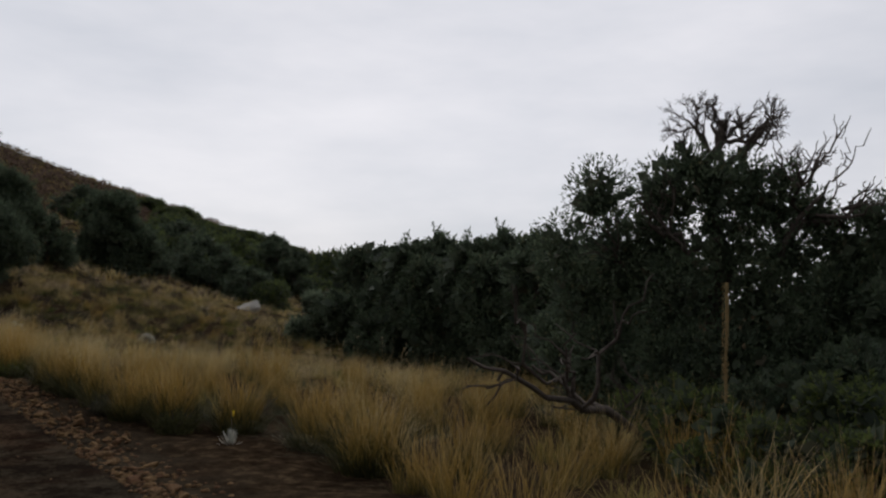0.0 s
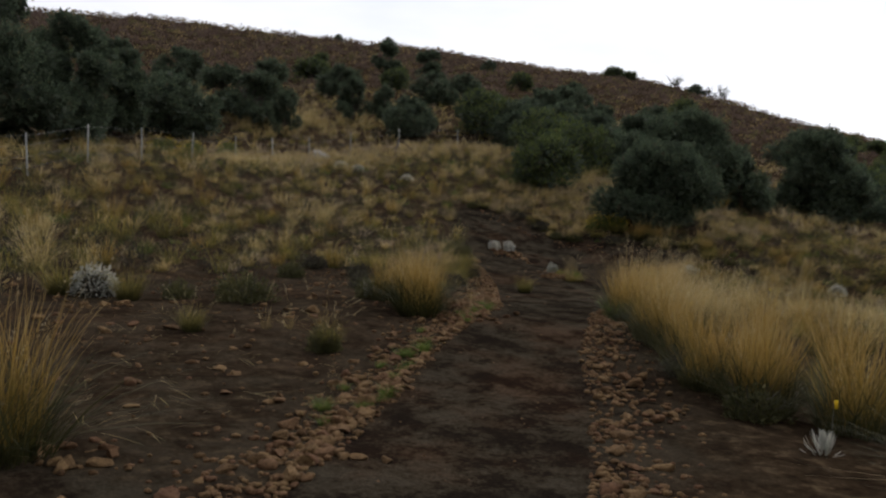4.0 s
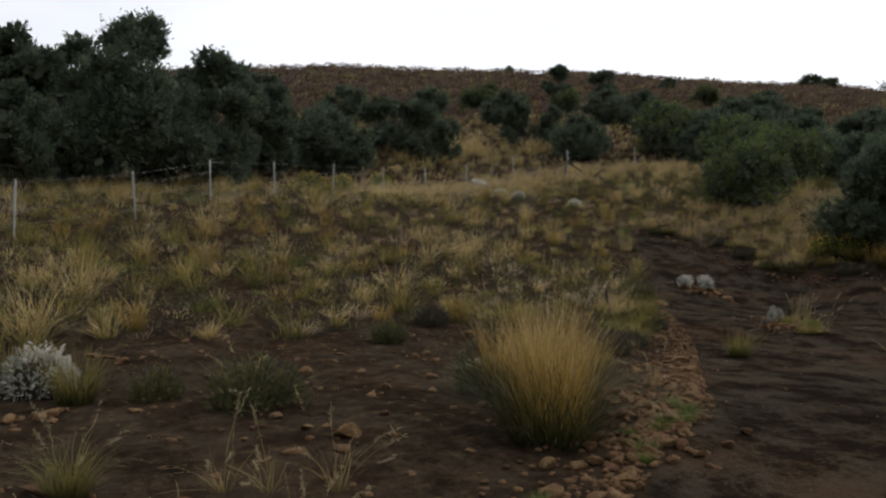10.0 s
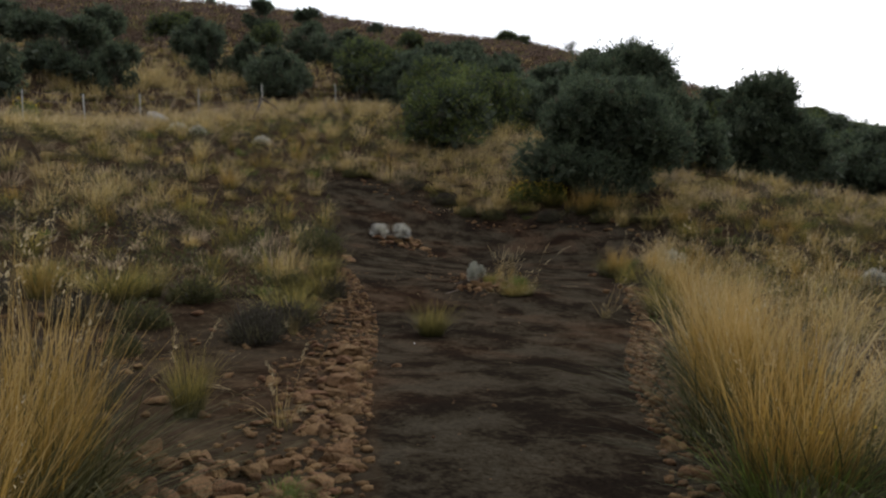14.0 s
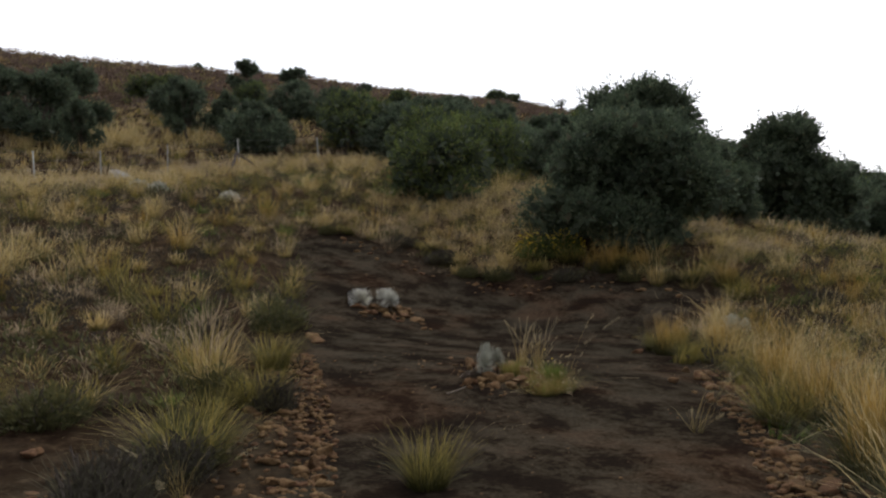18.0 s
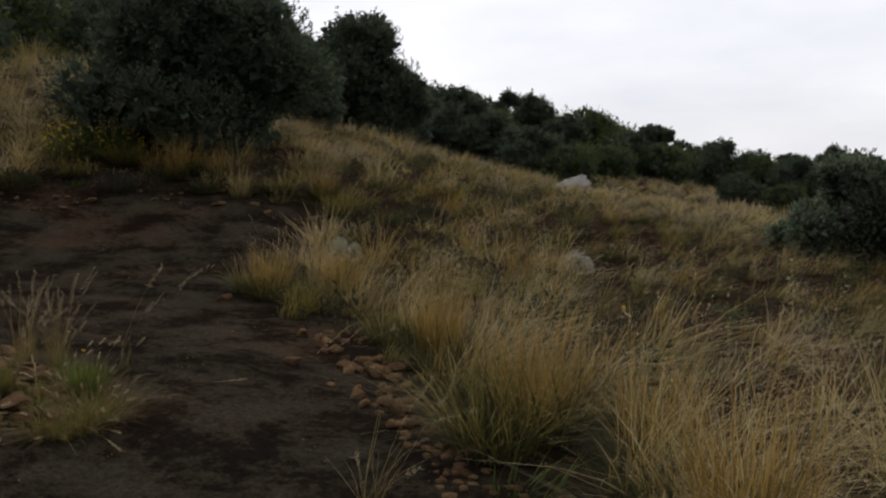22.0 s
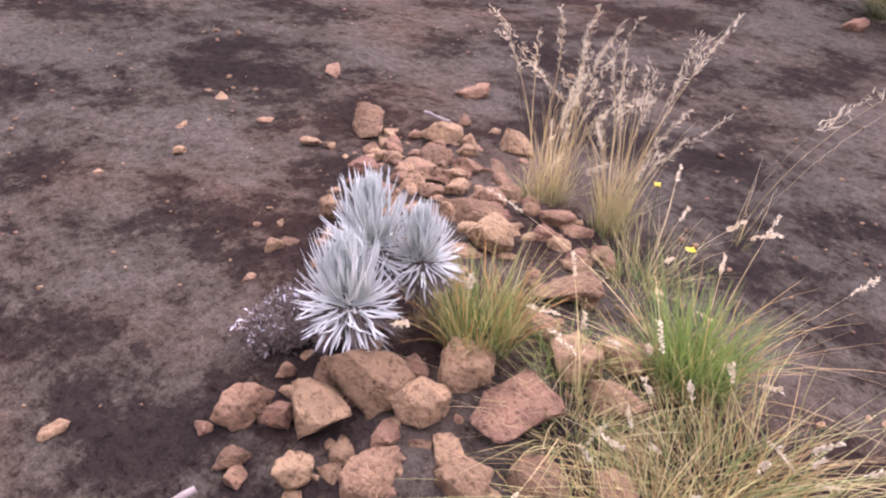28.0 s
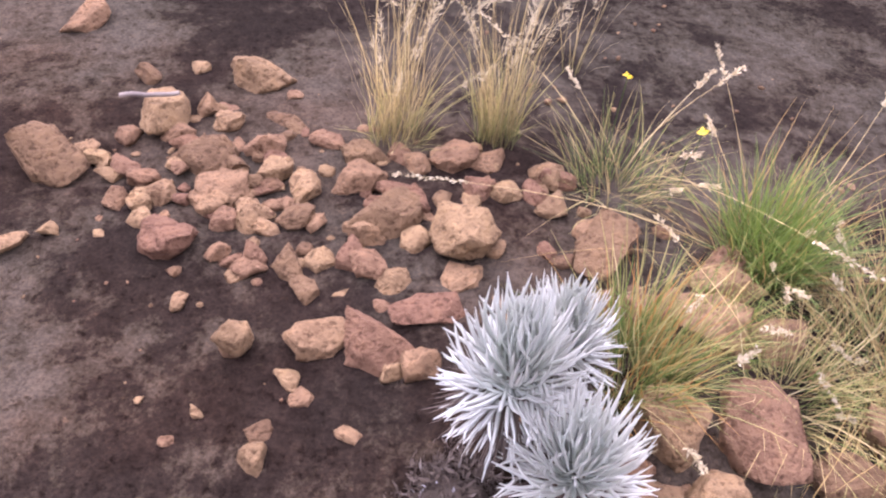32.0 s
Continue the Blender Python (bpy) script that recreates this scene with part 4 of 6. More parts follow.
# ---- grasses ----
def grass_kind(seed, mat, n, radius, tall, lean, curl, width, segs=4, wind=(0.25, -0.05), stalks=0, seed_mat=True):
    rng = np.random.default_rng(seed)
    soup = Soup()
    tuft(soup, rng, n, radius, tall, lean, curl, width, segs, wind)
    heads = None
    if stalks:
        line = tuft(soup, rng, stalks, radius * 0.6, tall * 1.35, lean * 0.9, curl * 0.9, width * 0.6, segs + 1, wind)
        heads = Soup()
        for p in line:
            seed_head(heads, rng, p[-2], p[-1], tall * 0.055)
    return soup.mesh("blades", mat), heads.mesh("seed_heads", SEED) if heads else None


def seed_head(soup, rng, a, b, size, n=12):
    """Small grains round the end of a stalk."""
    s = rng.uniform(0.2, 1.1, n)[:, None]
    pos = a + (b - a) * s + rng.normal(0, size * 0.06, (n, 3))
    leaf_cloud(soup, rng, pos, np.repeat(unit(b - a)[None], n, 0), size * 0.33, 0.35)


def dome(soup, rng, n, radius, tall, leaf, at=(0, 0, 0), slim=0.4):
    """Small leaves over a low lumpy dome."""
    d = unit(rng.normal(0, 1, (n, 3)))
    d[:, 2] = np.abs(d[:, 2])
    k = rng.uniform(0, 6.28)
    lump = 1 + 0.22 * np.sin(d[:, 0] * 6 + k) * np.sin(d[:, 1] * 5 + 2 * k)
    pos = d * np.array([radius, radius, tall]) * (lump * rng.uniform(0.62, 1.05, n))[:, None] + np.asarray(at)
    leaf_cloud(soup, rng, pos, d * np.array([0.8, 0.8, 1.0]) + np.array([0, 0, 0.7]), leaf, slim)


def bush_kind(seed, mat):
    """A low rounded bush: upright leafy shoots over a twiggy base."""
    rng = np.random.default_rng(seed)
    soup = Soup()
    tuft(soup, rng, 260, 0.17, 0.34, 0.42, 0.3, 0.0055, 3)
    dome(soup, rng, 900, 0.23, 0.27, 0.045)
    return soup.mesh("blades", mat), None


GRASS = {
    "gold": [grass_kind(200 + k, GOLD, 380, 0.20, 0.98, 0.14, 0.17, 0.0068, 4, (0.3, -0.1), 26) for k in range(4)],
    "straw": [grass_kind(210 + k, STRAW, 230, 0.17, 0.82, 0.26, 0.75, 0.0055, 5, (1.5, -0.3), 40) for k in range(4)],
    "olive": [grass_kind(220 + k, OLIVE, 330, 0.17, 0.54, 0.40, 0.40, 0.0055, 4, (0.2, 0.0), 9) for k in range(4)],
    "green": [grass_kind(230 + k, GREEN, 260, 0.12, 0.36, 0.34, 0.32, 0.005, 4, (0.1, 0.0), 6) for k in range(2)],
    "grey": [bush_kind(240 + k, GREY if k < 2 else DARKBUSH) for k in range(4)],
}
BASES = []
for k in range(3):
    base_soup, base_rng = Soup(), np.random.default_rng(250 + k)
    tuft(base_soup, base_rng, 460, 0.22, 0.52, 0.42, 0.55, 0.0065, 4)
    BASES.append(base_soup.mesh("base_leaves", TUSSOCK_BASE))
GRASS_WORDS = {
    "gold": "tall golden dry bunchgrass tussock with a green base", "straw": "wind-swept straw-coloured feathery bunchgrass tussock",
    "olive": "olive and yellow bunchgrass tussock", "green": "small fresh green grass clump", "grey": "grey-brown twiggy low bush",
}
grass_rng = np.random.default_rng(71)
stems = Soup()
for _ in range(16):
    a, r = grass_rng.uniform(0, 6.28), grass_rng.uniform(0.06, 0.26)
    limb(stems, grass_rng, (0.03 * math.cos(a), 0.03 * math.sin(a), -0.03), (r * math.cos(a), r * math.sin(a), grass_rng.uniform(0.16, 0.34)), 0.007, 0.003, 4, 5, 0.14)
TWIGS = stems.mesh("branchwork", BARK, True)


def grass(kind, x, y, size, wide=1.0, label="", sink=0.0):
    k = int(grass_rng.integers(len(GRASS[kind])))
    blades_me, heads_me = GRASS[kind][k]
    name = "low_bush" if kind == "grey" else "grass_tussock"
    top = empty(name, x, y, ground_z(x, y) - sink, label or GRASS_WORDS[kind], "bush" if kind == "grey" else "grass", "bushes" if kind == "grey" else "tussocks")
    top.matrix_basis = Matrix.Translation((x, y, ground_z(x, y) - sink)) @ Matrix.Rotation(grass_rng.uniform(-0.5, 0.5), 4, "Z") @ Matrix.Diagonal((size * wide, size * wide, size, 1))
    part("twig_growth" if kind == "grey" else "foliage", blades_me, top)
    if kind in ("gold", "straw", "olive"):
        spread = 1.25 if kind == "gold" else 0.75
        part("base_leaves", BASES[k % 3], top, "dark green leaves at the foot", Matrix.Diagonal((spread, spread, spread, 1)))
    if kind == "grey":
        tagged(part("branchwork", TWIGS, top, "dark woody twigs"), kind="stuff")
    if heads_me:
        tagged(part("seed_fluff", heads_me, top, "pale dry seed fluff"), kind="stuff")
    return top


# beside the path and on the left soil
for kind, x, y, size, wide in [
    ("gold", -10.05, 12.75, 1.1, 1.15), ("gold", -10.5, 12.98, 1.1, 1.1), ("gold", -11.0, 13.4, 1.05, 1.1), ("gold", -11.4, 13.75, 1.1, 1.0), ("gold", -11.75, 13.35, 1.0, 1.0), ("grey", -13.2, 14.8, 1.2, 0.9), ("grey", -15.05, 16.0, 0.8, 0.9), ("grey", -15.27, 17.7, 1.3, 1.0), ("grey", -16.37, 16.91, 1.1, 1.2), ("olive", -18.2, 18.0, 0.95, 0.9), ("olive", -17.9, 18.7, 0.85, 0.95), ("olive", -16.8, 19.4, 0.9, 0.9), ("straw", -17.9, 20.2, 1.1, 0.8), ("grey", -17.0, 20.3, 1.1, 1.0), ("grey", -18.3, 15.9, 1.2, 1.2), ("olive", -19.1, 16.9, 1.0, 1.2), ("grey", -14.5, 14.8, 1.2, 1.1), ("grey", -16.7, 14.3, 1.2, 1.1), ("grey", -15.6, 18.35, 1.1, 1.1), ("olive", -17.2, 20.25, 1.1, 1.0), ("olive", -12.47, 15.16, 1.1, 0.5), ("grey", -12.6, 11.0, 1.6, 1.3), ("gold", -6.25, 5.9, 1.25, 1.1), ("gold", -6.7, 5.5, 1.2, 1.1),
    ("olive", -10.55, 9.2, 0.8, 0.8), ("grey", -8.73, 10.1, 1.0, 0.9), ("olive", -8.7, 10.15, 0.9, 0.6), ("grey", -13.4, 10.2, 1.1, 1.0), ("olive", -13.6, 9.45, 1.25, 0.75), ("olive", -14.6, 8.8, 1.5, 1.1),
    ("grey", -11.9, 13.75, 1.2, 1.0), ("grey", -12.2, 13.4, 1.3, 1.2), ("olive", -14.28, 19.6, 0.95, 0.85), ("grey", -15.0, 17.5, 1.1, 1.1), ("olive", -16.0, 18.75, 1.1, 1.3), ("grey", -15.9, 18.6, 1.0, 1.5), ("grey", -16.6, 19.0, 1.0, 0.9),
    ("grey", -22.3, 24.6, 1.2, 1.2), ("olive", -18.0, 17.4, 1.3, 1.3), ("grey", -17.65, 18.35, 1.2, 1.3), ("grey", -21.25, 23.6, 1.6, 1.2), ("grey", -21.7, 23.9, 1.5, 1.3), ("grey", -16.9, 16.4, 1.2, 1.2), ("grey", -17.6, 20.1, 1.2, 1.0), ("olive", -18.6, 21.5, 1.1, 1.0),
]:
    grass(kind, x, y, size, wide)
for _ in range(26):
    x, y, nx, ny = along_line(PATH_LEFT, grass_rng.uniform(11, 22))
    o = abs(grass_rng.normal(0.1, 0.22))
    grass("green", x + nx * o, y + ny * o, grass_rng.uniform(0.22, 0.45), 1.5, "low yellowish green grass between edging stones")
# right edge of the path and the terrace
for kind, x, y, size, wide in [
    ("gold", -16.3, 27.75, 0.75, 1.2), ("olive", -16.7, 28.0, 0.8, 1.1), ("straw", -15.9, 28.2, 0.9, 1.1), ("gold", -15.4, 27.7, 0.85, 1.0), ("straw", -15.1, 27.1, 1.0, 1.0), ("olive", -15.7, 27.2, 0.9, 1.1), ("gold", -12.9, 23.9, 1.0, 1.1), ("olive", -13.1, 23.5, 1.3, 1.1),
    ("straw", -13.4, 24.6, 1.15, 1.1), ("gold", -13.8, 25.4, 0.9, 1.0), ("straw", -14.2, 26.3, 1.0, 1.1), ("olive", -14.4, 26.0, 1.0, 1.0), ("straw", -12.2, 23.1, 1.2, 1.1), ("gold", -11.9, 22.2, 1.05, 1.1), ("straw", -11.5, 21.4, 1.1, 1.1), ("gold", -11.0, 20.6, 1.05, 1.1),
    ("gold", -10.6, 19.6, 1.15, 1.1), ("gold", -10.1, 18.6, 1.15, 1.1), ("gold", -9.6, 17.6, 1.2, 1.1), ("straw", -8.7, 17.0, 1.3, 1.0), ("straw", -8.2, 17.4, 1.35, 1.0), ("straw", -9.1, 17.6, 1.3, 1.0), ("straw", -7.9, 16.7, 1.25, 0.9), ("straw", -7.5, 17.2, 1.25, 1.0), ("straw", -8.6, 18.2, 1.3, 1.1), ("gold", -8.9, 16.5, 1.1, 1.1), ("green", -8.8, 16.2, 1.3, 1.4), ("gold", -7.5, 15.2, 1.1, 1.0), ("gold", -6.75, 14.55, 1.15, 1.0), ("green", -8.3, 17.0, 1.3, 1.3),
    ("gold", -6.0, 13.8, 1.05, 1.0), ("gold", -5.2, 13.0, 1.1, 1.0), ("gold", -4.4, 12.7, 1.15, 1.1), ("gold", -3.4, 12.7, 1.15, 1.2), ("gold", -2.0, 11.6, 1.2, 1.2), ("gold", -1.2, 10.2, 1.2, 1.2), ("grey", -4.2, 12.2, 1.1, 1.2), ("grey", -5.6, 13.2, 1.0, 1.2), ("grey", -8.7, 16.05, 0.9, 0.9), ("grey", -7.2, 14.6, 0.8, 0.9),
]:
    grass(kind, x, y, size, wide)
# far edge of the bare soil
for kind, x, y, size, wide in [
    ("grey", -20.97, 31.95, 1.15, 1.2), ("grey", -22.49, 31.25, 1.15, 1.4), ("grey", -23.2, 31.0, 1.0, 1.3), ("gold", -20.3, 32.85, 0.85, 1.1), ("gold", -19.6, 33.1, 0.75, 1.1), ("olive", -20.0, 33.3, 1.0, 1.2), ("grey", -24.4, 31.3, 1.2, 1.4), ("straw", -23.9, 31.5, 0.75, 1.3), ("olive", -22.0, 32.1, 0.9, 1.3), ("olive", -21.5, 33.0, 1.1, 1.3),
    ("straw", -23.0, 32.2, 0.8, 1.3), ("grey", -19.6, 32.55, 0.9, 1.3), ("olive", -18.4, 33.2, 0.9, 1.2), ("olive", -17.16, 33.0, 1.0, 1.2), ("gold", -17.7, 33.6, 0.75, 1.2), ("grey", -15.94, 34.67, 1.3, 1.4), ("straw", -25.2, 31.9, 0.8, 1.2), ("grey", -26.1, 31.6, 1.2, 1.3), ("olive", -28.2, 31.6, 0.9, 1.3), ("grey", -28.6, 31.1, 1.0, 1.2), ("gold", -22.7, 33.0, 0.75, 1.2), ("grey", -18.9, 33.0, 0.9, 1.3),
]:
    grass(kind, x, y, size, wide)


def meadow(name, label, seed, spots, kinds, blades_n, width, segs, wind, which=None):
    """Joined tussocks: spots of (x, y, size), each of one of the kinds (material, height, lean, curl)."""
    rng = np.random.default_rng(seed)
    soups = {id(m): (m, Soup()) for m, *_ in kinds}
    odds = np.array([k[4] for k in kinds], float)
    if which is None:
        which = rng.choice(len(kinds), len(spots), p=odds / odds.sum())
    zs = height(spots[:, 0], spots[:, 1])
    for (x, y, size), z, k in zip(spots, zs, which):
        m, tall, lean, curl, _ = kinds[k]
        tuft(soups[id(m)][1], rng, int(blades_n * rng.uniform(0.7, 1.3)), 0.13 * size + 0.05, tall * size, lean, curl, width, segs, wind, (x, y, z - 0.03))
    for m, soup in soups.values():
        if soup.count:
            tagged(new(name, soup.mesh(name, m)), label, "grass", kind="stuff")


def spots_in(rng, n, low, high, reject=0.25):
    p = rng.uniform(low, high, (n, 2))
    bare = inside(BARE, p[:, 0], p[:, 1]) | inside(LEFT_SOIL, p[:, 0], p[:, 1])
    gap = edge_gap(BARE + BARE[:1], p[:, 0], p[:, 1])
    return p[~bare & (gap > reject)]


def patchy(p, scale, seed):
    """Clumped cover, 0 to 1."""
    return 0.5 + 0.5 * np.sin(p[:, 0] * scale + seed) * np.sin(p[:, 1] * scale * 1.17 + 2.1 * seed + np.sin(p[:, 0] * scale * 0.6))


rng = np.random.default_rng(81)
# tall golden meadow to the right of the path
p = spots_in(rng, 5200, (-13, 6), (9, 24), 0.75)
side = p[(p[:, 0] > np.interp(p[:, 1], [y for x, y in PATH_RIGHT], [x for x, y in PATH_RIGHT])) & (p[:, 0] + 0.25 * p[:, 1] < 7.5)]
side = side[(patchy(side, 0.9, 1.0) > 0.22)]
front = edge_gap(PATH_RIGHT, side[:, 0], side[:, 1])
side = side[(front > np.interp(side[:, 1], [9, 12, 16], [1.35, 1.2, 0.6])) & (edge_gap([(-1.2, 7.0), (-3.3, 11.7)], side[:, 0], side[:, 1]) > 0.85)]
taken = np.zeros((0, 2))
for q in side:
    if not len(taken) or np.hypot(*(taken - q).T).min() > 1.0:
        taken = np.r_[taken, [q]]
spots, kind_of = [], []
for q in taken[:260]:
    if math.hypot(q[0] + 7.9, q[1] - 16.3) < 0.85:
        continue
    far_end = np.clip((q[1] - 15) / 6, 0, 1)
    k = int(rng.choice(4, p=[0.68 - 0.42 * far_end, 0.08 + 0.42 * far_end, 0.14, 0.10]))
    size = rng.uniform(0.8, 1.3)
    for _ in range(int(rng.integers(3, 5))):
        spots.append((*(q + rng.normal(0, 0.09, 2)), size * rng.uniform(0.85, 1.1)))
        kind_of.append(k)
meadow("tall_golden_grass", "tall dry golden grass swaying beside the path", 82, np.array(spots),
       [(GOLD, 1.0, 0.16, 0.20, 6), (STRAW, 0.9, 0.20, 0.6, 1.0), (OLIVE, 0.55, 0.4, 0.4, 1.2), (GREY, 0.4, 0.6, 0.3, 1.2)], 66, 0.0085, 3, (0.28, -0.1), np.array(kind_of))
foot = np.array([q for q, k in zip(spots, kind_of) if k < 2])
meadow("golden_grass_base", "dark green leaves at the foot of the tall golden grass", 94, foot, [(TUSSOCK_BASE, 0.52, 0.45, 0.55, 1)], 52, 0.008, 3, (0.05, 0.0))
# the slope up to the fence, and the grass right of the terrace
p = spots_in(rng, 26000, (-47, -2), (-13, 47), 0.3)
left = p[p[:, 0] < np.interp(p[:, 1], [y for x, y in PATH_LEFT], [x for x, y in PATH_LEFT]) + 1.0]
up = p[(p[:, 1] > 29.5)]
slope = np.unique(np.r_[left, up], axis=0)
slope = slope[rng.permutation(len(slope))]
slope = slope[(edge_gap(PATH_LEFT, slope[:, 0], slope[:, 1]) > 1.3) | (slope[:, 1] < 15) | (slope[:, 1] > 24)]
tall_spots = np.zeros((0, 2))
cells = set()
for q in slope:
    c = (int(q[0] // 0.62), int(q[1] // 0.62))
    if rng.uniform() < 0.86 and not any((c[0] + a, c[1] + b) in cells for a in (0, 1, -1) for b in (0, 1, -1) if abs(a) + abs(b) < 2):
        cells.add(c)
        tall_spots = np.r_[tall_spots, [q]]
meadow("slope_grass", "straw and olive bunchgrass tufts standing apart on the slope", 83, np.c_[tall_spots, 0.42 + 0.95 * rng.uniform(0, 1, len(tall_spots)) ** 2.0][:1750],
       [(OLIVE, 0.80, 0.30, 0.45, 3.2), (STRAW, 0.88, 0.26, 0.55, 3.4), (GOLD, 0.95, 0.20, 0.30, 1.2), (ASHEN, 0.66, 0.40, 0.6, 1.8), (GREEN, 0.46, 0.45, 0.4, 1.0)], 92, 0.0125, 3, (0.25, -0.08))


def low_bushes(name, label, seed, spots, n, leaf, mats, radius=0.24, tall=0.27):
    """Joined low domes of leaves: spots of (x, y, size)."""
    rng = np.random.default_rng(seed)
    soups = [Soup() for _ in mats]
    for (x, y, size), z in zip(spots, height(spots[:, 0], spots[:, 1])):
        dome(soups[int(rng.integers(len(mats)))], rng, n, radius * size, tall * size, leaf * size**0.5, (x, y, z - 0.03))
    for m, soup in zip(mats, soups):
        tagged(new(name, soup.mesh(name, m)), label, "bush", kind="stuff")


bush = slope[patchy(slope, 4.3, 0.4) < 0.8][:2900]
low_bushes("slope_low_bushes", "low grey and dark olive bushes between the grass tufts", 87, np.c_[bush, rng.uniform(0.6, 1.7, len(bush))], 70, 0.075, [GREY, DARKBUSH, DARKBUSH, GREY])
small = slope[::-1][:2600]
meadow("slope_short_grass", "short dead and yellow grass sprouting from the slope", 88, np.c_[small, rng.uniform(0.4, 1.0, len(small))],
       [(ASHEN, 0.34, 0.6, 0.7, 3.0), (OLIVE, 0.36, 0.5, 0.5, 2.0), (STRAW, 0.36, 0.5, 0.6, 1.5)], 26, 0.0095, 2, (0.2, 0.0))
bank_rng = np.random.default_rng(95)
bank = spots_in(bank_rng, 1500, (-34, 29), (-18, 42), 0.2)
bank = bank[(edge_gap(BARE + BARE[:1], bank[:, 0], bank[:, 1]) > bank_rng.uniform(0.0, 1.5, len(bank))) & (bank[:, 0] > -37 + 0.2 * bank[:, 1]) & (np.hypot(bank[:, 0] + 20.85, bank[:, 1] - 35.0) > 2.3)][:620]
meadow("bank_grass", "dense straw and tan grass on the bank behind the bare soil", 96, np.c_[bank, bank_rng.uniform(0.5, 1.05, len(bank))],
       [(STRAW, 0.72, 0.3, 0.7, 3), (ASHEN, 0.66, 0.36, 0.6, 3), (OLIVE, 0.6, 0.35, 0.5, 1.5), (TUSSOCK_BASE, 0.4, 0.5, 0.4, 1.2)], 60, 0.0115, 3, (0.5, -0.15))
p = spots_in(rng, 6500, (-18, 22), (6, 62), 0.35)
right = p[(p[:, 0] > np.interp(p[:, 1], [y for x, y in PATH_RIGHT], [x for x, y in PATH_RIGHT]) + 0.2)]
right = right[(np.hypot(right[:, 0] + 12.8, (right[:, 1] - 54) * 0.5) > 2.4) & (np.hypot(right[:, 0] + 13.0, right[:, 1] - 35.2) > 0.9)]
rough_bush = right[patchy(right, 2.3, 0.7) < 0.42][:700]
low_bushes("rough_low_bushes", "low dark olive bushes in the rough grass", 92, np.c_[rough_bush, rng.uniform(0.6, 1.6, len(rough_bush))], 110, 0.06, [GREY, DARKBUSH])
right = right[(patchy(right, 3.1, 2.4) > rng.uniform(0.1, 0.75, len(right)))][:1900]
meadow("rough_grass", "rough wind-swept straw and olive grass on the slope", 84, np.c_[right, rng.uniform(0.65, 1.2, len(right))],
       [(STRAW, 0.80, 0.28, 1.3, 2.0), (ASHEN, 0.56, 0.4, 0.6, 1.0), (OLIVE, 0.60, 0.40, 0.6, 3.6), (GOLD, 0.70, 0.3, 0.6, 3.0), (TUSSOCK_BASE, 0.42, 0.6, 0.4, 3.0), (GREEN, 0.36, 0.5, 0.4, 1.6)], 66, 0.0100, 3, (1.1, -0.3))
# the slope goes on below the bare soil
side_rng = np.random.default_rng(90)
low = spots_in(side_rng, 420, (-13.4, -3), (-6.2, 7), 0.8)
low = low[(edge_gap(LEFT_SOIL + LEFT_SOIL[:1], low[:, 0], low[:, 1]) > 0.5) & (edge_gap(PATH_LEFT, low[:, 0], low[:, 1]) > 3.2)]
meadow("lower_grass", "bunchgrass tufts on the slope below the bare soil", 91, np.c_[low, side_rng.uniform(0.6, 1.2, len(low))],
       [(OLIVE, 0.8, 0.3, 0.4, 2), (STRAW, 0.85, 0.28, 0.5, 2), (GREY, 0.4, 0.7, 0.3, 2), (ASHEN, 0.6, 0.4, 0.5, 1.5)], 90, 0.0125, 3, (0.25, -0.08))
# pale stand of grass between the fence and the shrubs
pale = rng.normal((-60.5, 39.5), (2.6, 3.2), (170, 2))
meadow("pale_grass", "pale straw grass below the shrubs", 89, np.c_[pale, rng.uniform(0.9, 1.4, len(pale))], [(STRAW, 0.95, 0.3, 0.4, 1)], 30, 0.03, 2, (0.3, 0))
band = np.array([along_line(FENCE_LINE, q) for q in rng.uniform(24, 62, 520)])
band = band[:, :2] - band[:, 2:] * (rng.gamma(1.6, 1.4, len(band)) - 1.2)[:, None]
meadow("fence_grass", "pale cream grass standing along the wire fence", 93, np.c_[band, rng.uniform(0.7, 1.3, len(band))], [(STRAW, 0.85, 0.25, 0.5, 3), (ASHEN, 0.7, 0.3, 0.5, 2)], 46, 0.02, 2, (0.3, 0))
# farther slope
p = rng.uniform((-85, -5), (20, 100), (30000, 2))
far = p[((p[:, 0] < -45) | (p[:, 1] > 45)) & (np.hypot(p[:, 0] + 14, p[:, 1] - 19) < 80)]
far = far[np.hypot(far[:, 0] + 12.8, (far[:, 1] - 54) * 0.5) > 2.4]
far = far[(patchy(far, 2.2, 0.9) > rng.uniform(0.1, 0.6, len(far)))][:6500]
meadow("far_grass", "dry grass on the far slope", 85, np.c_[far, rng.uniform(0.8, 1.5, len(far))],
       [(OLIVE, 0.55, 0.4, 0.5, 2), (STRAW, 0.62, 0.35, 0.6, 3), (GREY, 0.45, 0.7, 0.3, 1.6), (ASHEN, 0.55, 0.4, 0.4, 2.5)], 20, 0.036, 2, (0.3, 0))
# heath on the hill
a, r = rng.uniform(math.radians(-12), math.radians(98), 9000), np.sqrt(rng.uniform(75**2, 215**2, 9000))
hill = np.c_[-14 - r * np.sin(a), 19 + r * np.cos(a)]
low_bushes("hill_heath", "brown heath and tan dry tufts covering the hill", 86, np.c_[hill, rng.uniform(1.0, 3.4, len(hill)) * (0.55 + np.hypot(hill[:, 0] + 14, hill[:, 1] - 19) / 330)], 16, 0.30, [HEATH, HEATH, DRY_HEATH, HEATH, OLIVE_HEATH, HEATH, HEATH], 0.36, 0.26)


